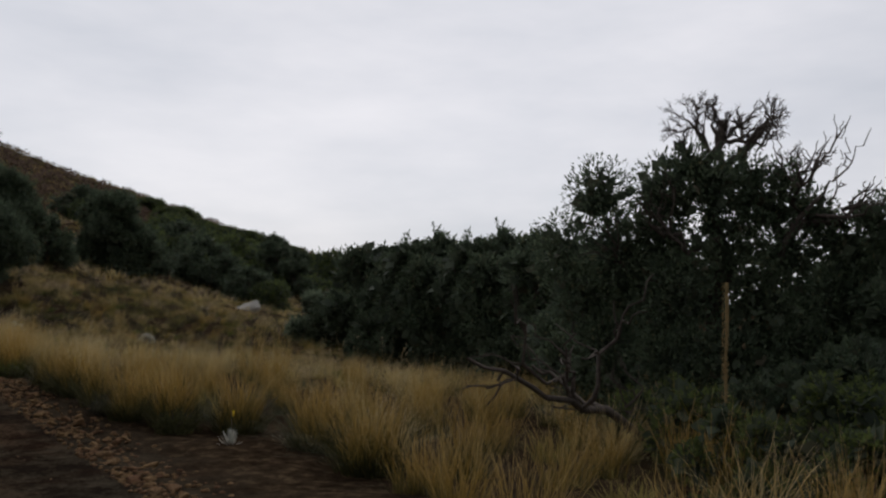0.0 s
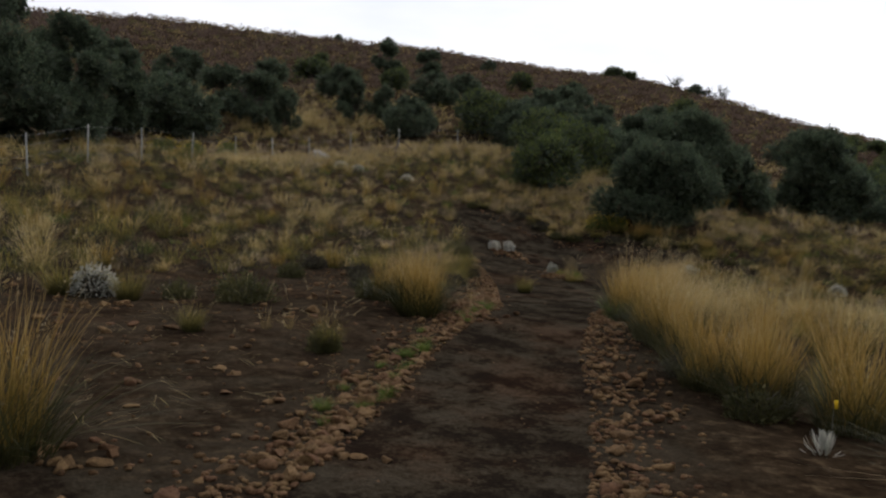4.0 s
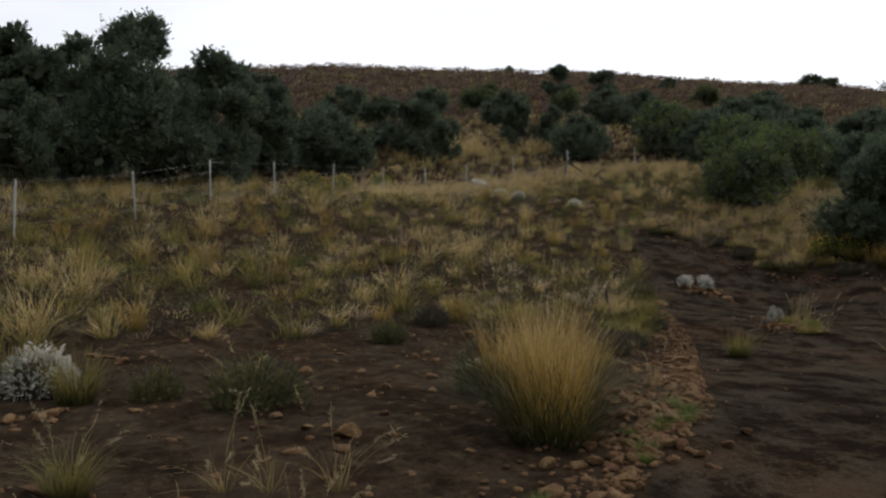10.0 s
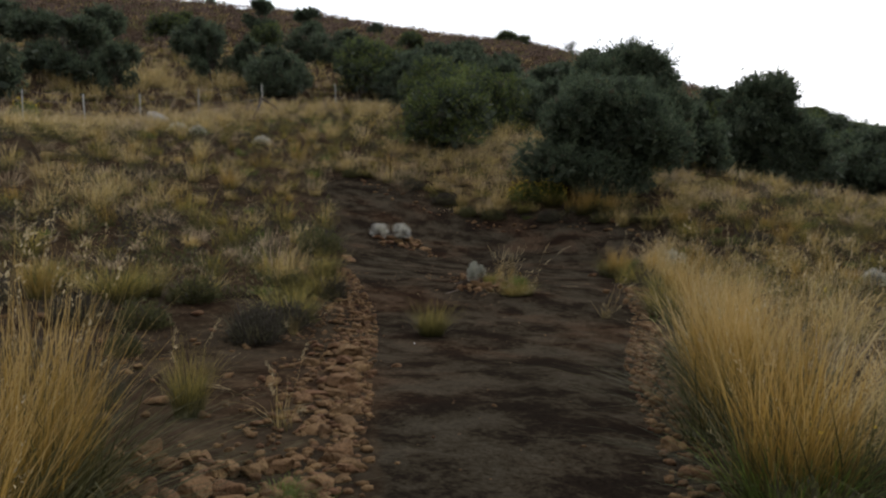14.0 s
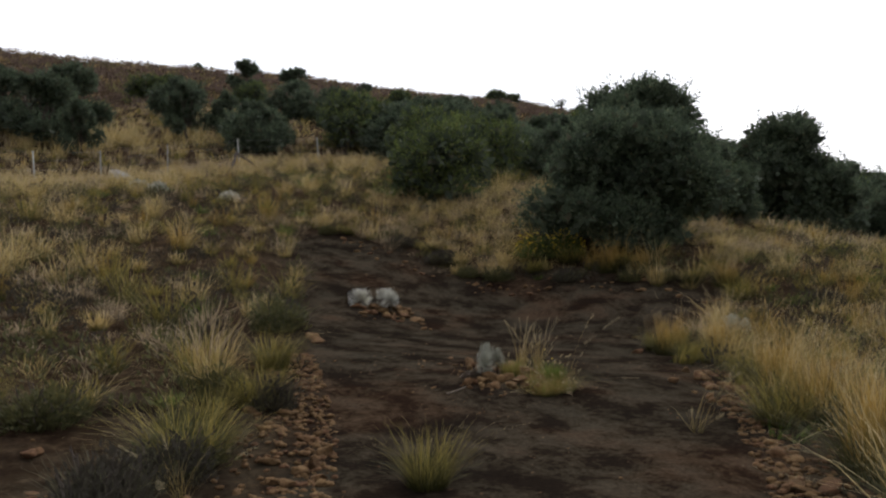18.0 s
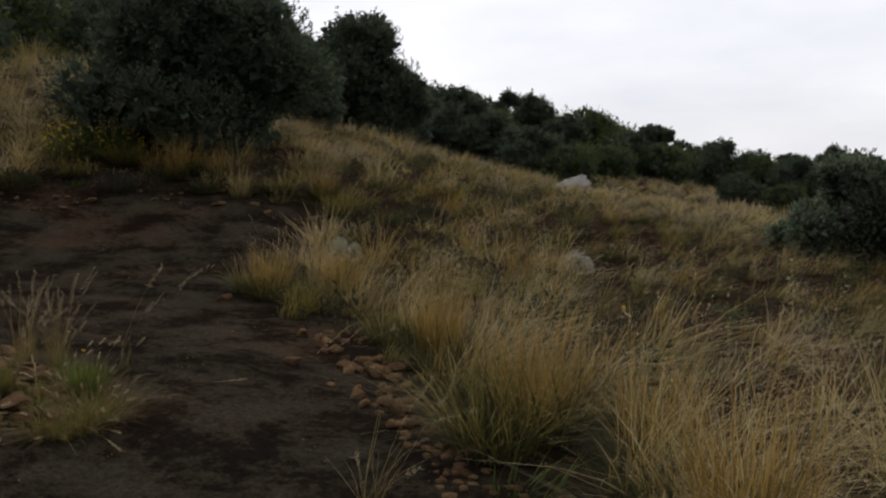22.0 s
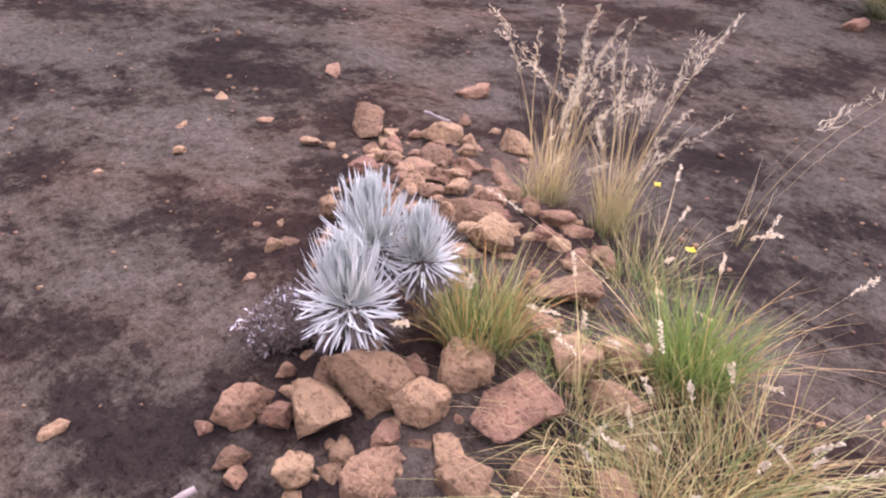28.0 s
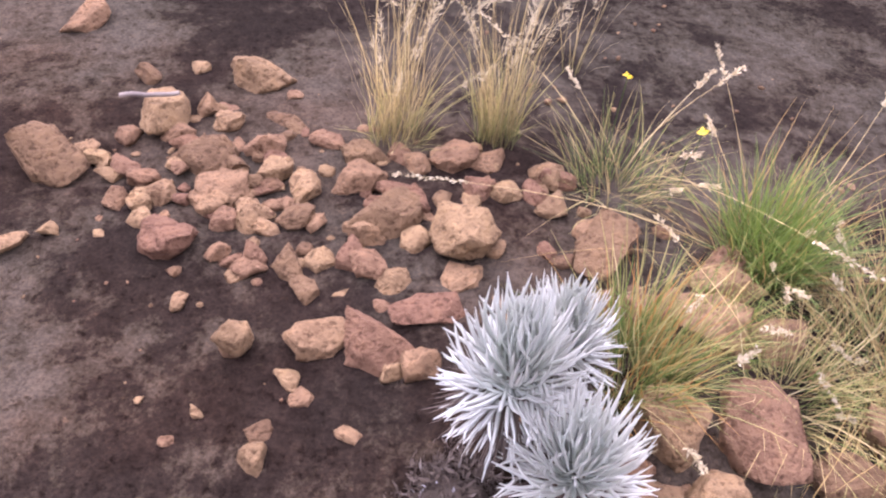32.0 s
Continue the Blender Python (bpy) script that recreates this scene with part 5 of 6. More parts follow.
# ---- silver plants ----
def leaf_rows(soup, rng, centre, th, phi, radius, width, rise=0.0, heart=1.22):
    """Narrow channelled leaves that leave a centre at angles th from upright: the inner ones stand, the lowest hang."""
    n = len(th)
    flat = np.c_[np.cos(phi), np.sin(phi), np.zeros(n)]
    d = flat * np.sin(th)[:, None] + np.array([0, 0, 1.0]) * np.cos(th)[:, None]
    L = (radius * np.interp(th, [0, 0.5, 1.2, 2.2], [heart, heart, 1.02, 0.84]) * rng.uniform(0.84, 1.06, n))[:, None, None]
    s = np.linspace(0, 1, 7)[None, :, None]
    bend = (np.interp(th, [0, 0.5, 1.0, 1.5, 2.2], [0.0, 0.26, 0.46, 0.20, -0.10]))[:, None, None]
    side = unit(np.cross(flat, [0.0, 0.0, 1.0]) + rng.normal(0, 0.2, (n, 3)))
    sway = side[:, None] * L * (rng.normal(0, 0.10, (n, 1, 1)) * np.sin(s * 2.6 + rng.uniform(0, 3, (n, 1, 1))))
    start = np.asarray(centre, float) + flat * (0.10 * radius * np.minimum(th, 1.0))[:, None] + np.array([0, 0, 1.0]) * (radius * (0.02 - 0.24 * th + rise))[:, None]
    line = start[:, None] + d[:, None] * L * (1 - rise) * s + (np.array([0, 0, 1.0]) - 0.6 * flat)[:, None] * L * bend * s**2 + sway
    out = unit(np.cross(side, d))
    w = width * (0.75 + 0.5 * s) * (1 - 0.92 * s**3.2) * 0.5
    ring = np.stack([line - side[:, None] * w, line + out[:, None] * w * 0.5, line + side[:, None] * w, line - out[:, None] * w * 0.15], 2)
    k, j = np.arange(6)[:, None], np.arange(4)[None]
    q = np.stack([k * 4 + j, k * 4 + (j + 1) % 4, (k + 1) * 4 + (j + 1) % 4, (k + 1) * 4 + j], -1).reshape(-1, 4)
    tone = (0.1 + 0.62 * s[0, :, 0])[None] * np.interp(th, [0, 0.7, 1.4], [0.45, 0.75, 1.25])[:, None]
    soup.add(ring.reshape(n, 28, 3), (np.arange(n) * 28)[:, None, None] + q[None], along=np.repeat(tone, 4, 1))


def leaf_angles(rng, n):
    return 0.04 + 2.16 * rng.uniform(0, 1, n) ** 0.72, np.arange(n) * 2.39996 + rng.normal(0, 0.15, n)


def silversword(x, y, lift, heads, label, seed, leaves=330, width=0.0085, skirt=True, loose=0, heart=0.85, mat=SILVER):
    """Rosettes of silver leaves on short stems, with a skirt of withered ones. heads: (dx, dy, dz, radius)."""
    rng = np.random.default_rng(seed)
    z = ground_z(x, y)
    top = empty("silversword", x, y, z, label, "plant", "silver plants")
    for dx, dy, dz, r in heads:
        soup = Soup()
        th, phi = leaf_angles(rng, leaves - loose)
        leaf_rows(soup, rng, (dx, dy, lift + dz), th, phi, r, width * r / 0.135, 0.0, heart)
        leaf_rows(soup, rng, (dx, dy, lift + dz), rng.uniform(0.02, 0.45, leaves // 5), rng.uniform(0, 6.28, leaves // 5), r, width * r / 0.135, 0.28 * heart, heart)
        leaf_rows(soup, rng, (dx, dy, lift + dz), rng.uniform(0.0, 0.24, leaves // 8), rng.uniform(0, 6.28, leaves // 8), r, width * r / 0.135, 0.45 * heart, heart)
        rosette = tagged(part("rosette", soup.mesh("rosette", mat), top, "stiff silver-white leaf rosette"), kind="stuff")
        if loose:
            # single leaves, a few shapes turned about the heart
            kinds = []
            for t in np.linspace(0.35, 2.15, 20):
                one = Soup()
                leaf_rows(one, rng, (0, 0, 0), np.array([t]), np.zeros(1), r, width * r / 0.135, 0.0, heart)
                kinds.append(one.mesh("leaf", SILVER))
            for k in range(loose):
                ob = part("leaf", kinds[int(rng.integers(20))], rosette)
                ob.location, ob.rotation_euler = (dx, dy, lift + dz), (rng.normal(0, 0.06), rng.normal(0, 0.06), k * 2.39996 + rng.normal(0, 0.2))
        stem = Soup()
        limb(stem, rng, (dx, dy, -0.06), (dx, dy, lift + dz), r * 0.16, r * 0.12, 3, 7, 0.05)
        part("stem", stem.mesh("stem", WITHERED, True), rosette)
        if skirt:
            old = Soup()
            n = 130
            a = rng.uniform(0, 6.28, n)
            base = np.c_[dx + 0.25 * r * np.cos(a), dy + 0.25 * r * np.sin(a), np.full(n, lift + dz - r * 0.25)]
            blades(old, rng, base, np.c_[np.cos(a), np.sin(a)], r * rng.uniform(0.5, 0.9, n), 0.45, 0.5, width * 0.7, 4)
            m = old.v[-1]
            over = m[:, 2] - (lift + dz - r * 0.25)
            m[:, 2] = np.maximum(lift + dz - r * 0.25 - np.maximum(over, 0) * 0.9, 0.0)
            tagged(part("withered_skirt", old.mesh("withered_skirt", WITHERED), rosette, "curled grey withered leaves"), kind="stuff")
    return top


silversword(-16.15, 22.68, 0.17, [(0.0, -0.02, 0.02, 0.13), (-0.075, 0.115, 0.085, 0.135), (0.02, 0.19, 0.05, 0.105)], "cluster of three bright silver rosettes among stones", 301, 280, 0.0088, True, 80, 1.0)
silversword(-22.88, 27.55, 0.26, [(-0.36, -0.22, 0.02, 0.30), (0.08, 0.12, 0.05, 0.25), (0.36, -0.02, 0.0, 0.22)], "pale silver rosettes on a small stone mound", 302, 230, 0.013, True, 0, 0.42, SILVER_PALE)
silversword(-3.2, 11.45, 0.07, [(0.0, 0.0, 0.0, 0.19)], "small silver rosette on dark soil below tall grass", 303, 70, 0.010, False, 0, 0.8, SILVER_PALE)
silversword(-12.3, 13.35, 0.16, [(0.0, 0.0, 0.0, 0.21)], "small pale silver plant beside a golden tussock", 304, 130, 0.012, False, 0, 0.7, SILVER_PALE)
silversword(-16.3, 30.3, 0.26, [(0.0, 0.0, 0.0, 0.22), (0.22, 0.1, -0.04, 0.16)], "pale silver rosettes standing in dry grass", 305, 130, 0.012, True, 0, 0.7)


def cushion(x, y, wide, tall, label, seed, n=900):
    """A round silvery cushion plant."""
    rng = np.random.default_rng(seed)
    top = empty("cushion_plant", x, y, ground_z(x, y), label, "plant", "silver plants")
    soup = Soup()
    d = unit(rng.normal(0, 1, (n, 3)) * np.array([1, 1, 0.8]))
    d[:, 2] = np.abs(d[:, 2])
    lump = 1 + 0.14 * np.sin(d[:, 0] * 9 + seed) * np.sin(d[:, 1] * 8) * np.sin(d[:, 2] * 7 + 1)
    pos = d * lump[:, None] * np.array([wide / 2, wide / 2, tall]) * rng.uniform(0.8, 1.0, (n, 1))
    leaf_cloud(soup, rng, pos, d, wide * 0.11, 0.4)
    part("foliage", soup.mesh("foliage", SILVER_DULL), top)
    core = Soup()
    v, t = BALLS[2]
    core.add(np.c_[v[:, :2] * wide * 0.40, np.maximum(v[:, 2], -0.1) * tall * 0.82], tris=t)
    part("woody_heart", core.mesh("woody_heart", GREY), top)
    return top


SILVER_DULL = leaf_material("dull_silver_leaves", (0.34, 0.34, 0.30), (0.50, 0.50, 0.45), (0.60, 0.60, 0.55), 0.6)
cushion(-14.3, 9.15, 0.75, 0.5, "round grey-white cushion plant ringed by stones", 311)
cushion(-12.95, 34.6, 0.6, 0.4, "grey-white cushion plant in the dry grass", 312)
cushion(-41.5, 32.2, 0.9, 0.4, "pale grey cushion plant on the slope", 314)
cushion(-38.6, 31.4, 0.8, 0.4, "pale grey cushion plant among grass tufts", 315)
cushion(-34.6, 31.8, 0.7, 0.35, "pale cushion plant beside dry grass", 316)

PALE_ROCK = rock_material("pale_lichened_rock", (0.28, 0.27, 0.245), (0.44, 0.43, 0.39), (0.36, 0.34, 0.31))


def boulder(x, y, wide, deep, tall, seed, label, turn):
    soup = Soup()
    v, t = rock_points(seed, 4, 1.0)
    soup.add(v * 0.5, tris=t)
    ob = tagged(new("boulder", soup.mesh("boulder", PALE_ROCK, True)), label, "rock", "pale boulders")
    ob.matrix_basis = Matrix.Translation((x, y, ground_z(x, y) - tall * 0.12)) @ Matrix.Rotation(turn, 4, "Z") @ Matrix.Diagonal((wide, deep, tall, 1))


boulder(-47.2, 34.4, 1.6, 0.9, 0.95, 321, "long pale grey boulder on the slope", 0.7)
boulder(-45.6, 35.6, 0.8, 0.6, 0.55, 322, "low pale stone beside a larger boulder", 0.2)
boulder(-13.8, 55.5, 1.35, 1.1, 1.5, 323, "rounded pale grey boulder in the dry grass", 0.1)

# ---- grasses and litter on the near mound ----
MOSSY = leaf_material("yellow_green_mound_blades", (0.17, 0.16, 0.045), (0.34, 0.30, 0.10), (0.50, 0.42, 0.19), 0.6, (0.06, 0.085, 0.025))
TAWNY = leaf_material("tawny_mound_blades", (0.20, 0.130, 0.040), (0.33, 0.225, 0.078), (0.50, 0.39, 0.17), 0.6, (0.10, 0.085, 0.025))
RUST = leaf_material("rusty_grass_blades", (0.30, 0.14, 0.035), (0.42, 0.22, 0.06), (0.5, 0.32, 0.12), 0.6, (0.14, 0.12, 0.04))


def near_grass(name, x, y, lift, label, sets, heads, seed, wind=(0.2, -0.1)):
    """A clump seen close: sets of (material, n, radius, tall, lean, curl, width); heads: stalks that end in seed heads."""
    rng = np.random.default_rng(seed)
    top = empty(name, x, y, ground_z(x, y) + lift, label, "grass", "mound grasses")
    for k, (mat, n, radius, tall, lean, curl, width) in enumerate(sets):
        soup = Soup()
        tuft(soup, rng, n, radius, tall, lean, curl, width, 6, wind)
        part(("foliage", "dry_foliage", "stalk_growth")[k], soup.mesh("foliage", mat), top)
    n, tall, lean, curl, size = heads
    if n:
        stalks = Soup()
        line = tuft(stalks, rng, n, 0.05, tall, lean, curl, 0.0026, 8, wind)
        part("stalk_growth", stalks.mesh("stalk_growth", HAY), top, "thin dry stalks")
        for p in line:
            one = Soup()
            seed_spike(one, rng, p[-3:], size, tall > 0.5)
            part("seed_head", one.mesh("seed_head", SEED), top, "pale curved seed head" if tall < 0.5 else "loose feathery seed head")
    return top


def seed_spike(soup, rng, line, size, loose=False):
    """A dense cylindrical seed head over the last stretch of a stalk."""
    s = rng.uniform(0.0 if loose else 0.9, 2, 60)
    i = np.minimum(s.astype(int), len(line) - 2)
    pos = line[i] + (line[i + 1] - line[i]) * (s - i)[:, None]
    way = unit(line[-1] - line[-2])
    if loose:
        leaf_cloud(soup, rng, pos + rng.normal(0, size * 0.5, (60, 3)), np.repeat(way[None], 60, 0), size * 2.6, 0.09)
    else:
        leaf_cloud(soup, rng, pos + rng.normal(0, size * 0.16, (60, 3)), np.repeat(way[None], 60, 0), size, 0.5)


near_grass("grass_clump", -15.98, 22.91, 0, "olive and orange grass clump between stones", [(MOSSY, 330, 0.085, 0.27, 0.22, 0.24, 0.0028), (GREEN, 300, 0.08, 0.22, 0.26, 0.28, 0.0030), (RUST, 150, 0.085, 0.22, 0.28, 0.3, 0.0028)], (2, 0.36, 0.4, 0.5, 0.010), 401)
near_grass("grass_clump", -15.58, 23.22, 0, "dense fresh green grass clump on the mound", [(GREEN, 760, 0.085, 0.26, 0.24, 0.26, 0.0034), (TAWNY, 160, 0.12, 0.28, 0.5, 0.6, 0.0025)], (12, 0.38, 0.55, 0.75, 0.010), 402)
near_grass("grass_clump", -15.36, 22.96, 0, "sprawling straw and green grass with drooping seed heads", [(TAWNY, 420, 0.17, 0.23, 0.42, 0.80, 0.0030), (GREEN, 160, 0.17, 0.22, 0.45, 0.5, 0.0026), (MOSSY, 300, 0.18, 0.27, 0.5, 0.7, 0.0028)], (18, 0.36, 0.6, 0.95, 0.010), 403, (0.15, -0.1))
near_grass("grass_clump", -15.38, 22.72, 0, "dry yellow grass sprawling over stones", [(TAWNY, 420, 0.15, 0.21, 0.42, 0.80, 0.0030), (MOSSY, 280, 0.15, 0.23, 0.5, 0.7, 0.0028), (GREEN, 120, 0.12, 0.18, 0.4, 0.4, 0.0025)], (9, 0.30, 0.6, 0.9, 0.009), 404, (0.1, -0.15))
near_grass("grass_clump", -15.66, 22.88, 0, "loose yellow grass between brown stones", [(HAY, 120, 0.08, 0.18, 0.5, 0.6, 0.0020), (MOSSY, 120, 0.08, 0.19, 0.4, 0.5, 0.0021), (GREEN, 70, 0.07, 0.15, 0.4, 0.4, 0.0021)], (4, 0.28, 0.5, 0.8, 0.009), 410, (0.2, -0.2))
near_grass("grass_clump", -16.36, 23.66, 0, "upright straw grass with feathery tops", [(HAY, 120, 0.06, 0.46, 0.12, 0.14, 0.0017), (MOSSY, 110, 0.08, 0.20, 0.35, 0.4, 0.0020)], (26, 0.66, 0.10, 0.22, 0.007), 405, (0.5, 0.0))
near_grass("grass_clump", -16.11, 23.66, 0, "upright dry grass behind the stones", [(HAY, 100, 0.045, 0.47, 0.10, 0.12, 0.0017), (MOSSY, 110, 0.06, 0.24, 0.2, 0.2, 0.0022)], (24, 0.70, 0.10, 0.24, 0.007), 406, (0.5, 0.0))
near_grass("grass_clump", -15.86, 23.46, 0, "thin pale grass with small yellow flowers", [(HAY, 60, 0.10, 0.22, 0.35, 0.5, 0.0018), (GREEN, 90, 0.09, 0.2, 0.3, 0.3, 0.0019), (MOSSY, 70, 0.10, 0.22, 0.35, 0.4, 0.002)], (8, 0.42, 0.4, 0.7, 0.010), 407)
near_grass("grass_clump", -15.79, 23.00, 0, "short green grass between stones", [(GREEN, 150, 0.06, 0.16, 0.3, 0.3, 0.002), (MOSSY, 90, 0.06, 0.17, 0.4, 0.4, 0.002)], (0, 0, 0, 0, 0), 408)
near_grass("grass_clump", -15.83, 24.0, 0, "single tall stalk with a feathery head", [(STRAW, 12, 0.03, 0.3, 0.2, 0.3, 0.002)], (3, 0.85, 0.35, 0.25, 0.012), 409, (0.9, 0.1))


def thin_stalks(x, y, n, tall, seed):
    """A sparse clump of tall dry stalks with drooping seed heads."""
    return near_grass("dry_grass_stalks", x, y, 0, "sparse tall dry stalks with drooping seed heads", [(HAY, 26, 0.07, tall * 0.55, 0.4, 0.5, 0.004)], (n, tall, 0.35, 0.45, 0.010), seed, (0.3, -0.1))


for k, (x, y, n, tall) in enumerate([(-10.21, 10.11, 5, 0.75), (-10.05, 10.4, 4, 0.7), (-9.85, 10.8, 6, 0.8), (-10.8, 9.2, 8, 0.8), (-8.75, 10.2, 6, 0.85), (-11.75, 15.4, 5, 0.7), (-13.1, 15.5, 5, 0.75), (-12.6, 11.0, 4, 0.8), (-6.6, 6.3, 5, 0.9), (-15.2, 18.2, 5, 0.8), (-13.6, 22.6, 5, 0.8)]):
    thin_stalks(x, y, n, tall, 600 + k)


def dead_litter():
    """A heap of curled withered leaves with whitened tips beside the rosettes."""
    rng = np.random.default_rng(411)
    x, y = -16.33, 22.64
    top = empty("withered_heap", x, y, ground_z(x, y), "heap of curled grey withered leaves with white tips", "dead leaves")
    v, t = BALLS[3]
    bump = np.array([1 + 0.25 * noise.noise(Vector(p) * 2.5) + 0.15 * noise.noise(Vector(p) * 7) for p in v])
    core = Soup()
    core.add(v * bump[:, None] * np.array([0.072, 0.105, 0.045]), tris=t)
    part("litter_core", core.mesh("litter_core", WITHERED, True), top)
    for name, mat, n, size in (("foliage", WITHERED, 2600, 0.019), ("white_tips", DULL_TIP, 170, 0.016)):
        d = unit(rng.normal(0, 1, (n, 3)))
        d[:, 2] = np.abs(d[:, 2])
        if mat is DULL_TIP:
            d = unit(d + np.array([-0.7, -0.5, 0.3]))
        soup = Soup()
        lump = 1 + 0.18 * np.sin(d[:, 0] * 8) * np.sin(d[:, 1] * 7 + 1)
        leaf_cloud(soup, rng, d * np.array([0.095, 0.135, 0.07]) * (lump * rng.uniform(0.85, 1.12, n))[:, None], rng.normal(0, 1, (n, 3)) + d * 0.4, size, 0.26)
        tagged(part(name, soup.mesh(name, mat), top), kind="stuff")


DULL_TIP = leaf_material("whitened_dead_leaves", (0.45, 0.43, 0.42), (0.62, 0.60, 0.59), (0.7, 0.7, 0.7), 0.8)
dead_litter()


def stick(points, radius, label, seed, mat=None):
    """A bleached crooked stick lying on the ground."""
    rng = np.random.default_rng(seed)
    soup = Soup()
    pts = [np.array([x, y, ground_z(x, y) + radius * 0.8 + z]) for x, y, z in points]
    for k, (a, b) in enumerate(zip(pts, pts[1:])):
        limb(soup, rng, a, b, radius * (1 - 0.25 * k / len(pts)), radius * (1 - 0.25 * (k + 1) / len(pts)), 5, 8, 0.04)
    return tagged(new("dead_stick", soup.mesh("dead_stick", mat or DEADWOOD, True)), label, "stick", "dead wood")


stick([(-16.14, 21.96, 0.0), (-16.10, 22.09, 0.015), (-16.07, 22.20, 0.03)], 0.009, "bleached crooked stick lying by the stone mound", 421)
stick([(-17.0, 23.74, 0.08), (-16.86, 23.73, 0.09)], 0.006, "thin pale twig on the stones", 423)
stick([(-45.9, 39.6, 0.0), (-46.6, 40.5, 0.95)], 0.09, "dead grey log propped up in the grass", 424, BARK)
stick([(-46.6, 40.5, 0.95), (-46.2, 41.6, 0.1)], 0.06, "dead grey branch leaning on a log", 425, BARK)


def pin_flag(x, y, tall, label, seed):
    """A yellow marker tag on a thin wire."""
    top = empty("marker_flag", x, y, ground_z(x, y), label, "marker", "marker flags")
    rng = np.random.default_rng(seed)
    wire = Soup()
    limb(wire, rng, (0, 0, -0.05), (0.01, 0, tall), 0.002, 0.002, 3, 5, 0.01)
    part("wire", wire.mesh("wire", WIRE), top)
    tag = Soup()
    v = np.array([[0, 0, 0], [0.035, 0.008, 0.003], [0.032, 0.012, -0.075], [0.008, 0.003, -0.08]]) + np.array([0.008, 0, tall])
    tag.add(np.r_[v, v + np.array([0.0, 0.002, 0.0])], [[0, 1, 2, 3], [7, 6, 5, 4], [0, 4, 5, 1], [1, 5, 6, 2], [2, 6, 7, 3], [3, 7, 4, 0]])
    part("tag", tag.mesh("tag", YELLOW), top, "faded yellow tag")


pin_flag(-3.3, 11.85, 0.42, "yellow marker tag beside a silver rosette", 431)
pin_flag(-12.25, 28.2, 0.38, "yellow marker tag in windswept grass", 432)
pin_flag(-7.9, 16.9, 0.45, "yellow marker tag in tall grass by the path", 433)


def flower(x, y, tall, seed):
    """A thin-stemmed yellow daisy."""
    rng = np.random.default_rng(seed)
    top = empty("yellow_flower", x, y, ground_z(x, y), "thin-stemmed small yellow flower in the grass", "flower", "yellow flowers")
    stem = Soup()
    tip = limb(stem, rng, (0, 0, -0.02), (0.02, -0.02, tall), 0.0015, 0.001, 5, 5, 0.05)[-1]
    part("stem", stem.mesh("stem", GREEN), top)
    head = Soup()
    a = np.linspace(0, 6.28, 11)[:-1]
    d = np.c_[np.cos(a), np.sin(a), np.full(10, 0.35)]
    leaf_cloud(head, rng, np.repeat(tip[None], 10, 0), d * 3, 0.012, 0.6)
    part("petals", head.mesh("petals", YELLOW), top)


for k, (x, y, h) in enumerate([(-15.90, 23.50, 0.30), (-15.74, 23.42, 0.22), (-8.75, 16.35, 0.45), (-8.55, 16.5, 0.5), (-8.9, 16.7, 0.42), (-12.0, 22.6, 0.35), (-11.7, 22.9, 0.3), (-12.4, 22.2, 0.3)]):
    flower(x, y, h, 440 + k)


def flowering_bush(x, y, wide, tall, seed):
    rng = np.random.default_rng(seed)
    top = empty("flowering_bush", x, y, ground_z(x, y), "green bush dotted with yellow flowers under a tree", "bush", "bushes")
    soup = Soup()
    d = unit(rng.normal(0, 1, (1500, 3)))
    d[:, 2] = np.abs(d[:, 2])
    leaf_cloud(soup, rng, d * np.array([wide / 2, wide / 2, tall]) * rng.uniform(0.5, 1, (1500, 1)), d, 0.09)
    part("foliage", soup.mesh("foliage", FOLIAGE_GREEN), top)
    soup = Soup()
    d = unit(rng.normal(0, 1, (160, 3)))
    d[:, 2] = np.abs(d[:, 2]) + 0.2
    leaf_cloud(soup, rng, d * np.array([wide / 2, wide / 2, tall]) * rng.uniform(0.85, 1.05, (160, 1)), d, 0.05, 0.9)
    part("blossom", soup.mesh("blossom", YELLOW), top)


for k, (x, y, wide, tall) in enumerate([(-22.4, 32.9, 1.3, 0.6), (-21.8, 33.3, 1.0, 0.6), (-46.4, 23.2, 1.9, 0.9), (-46.7, 25.1, 1.7, 0.8), (-48.4, 28.2, 1.6, 0.8)]):
    flowering_bush(x, y, wide, tall, 451 + k)

# ---- wire fence along the trees ----


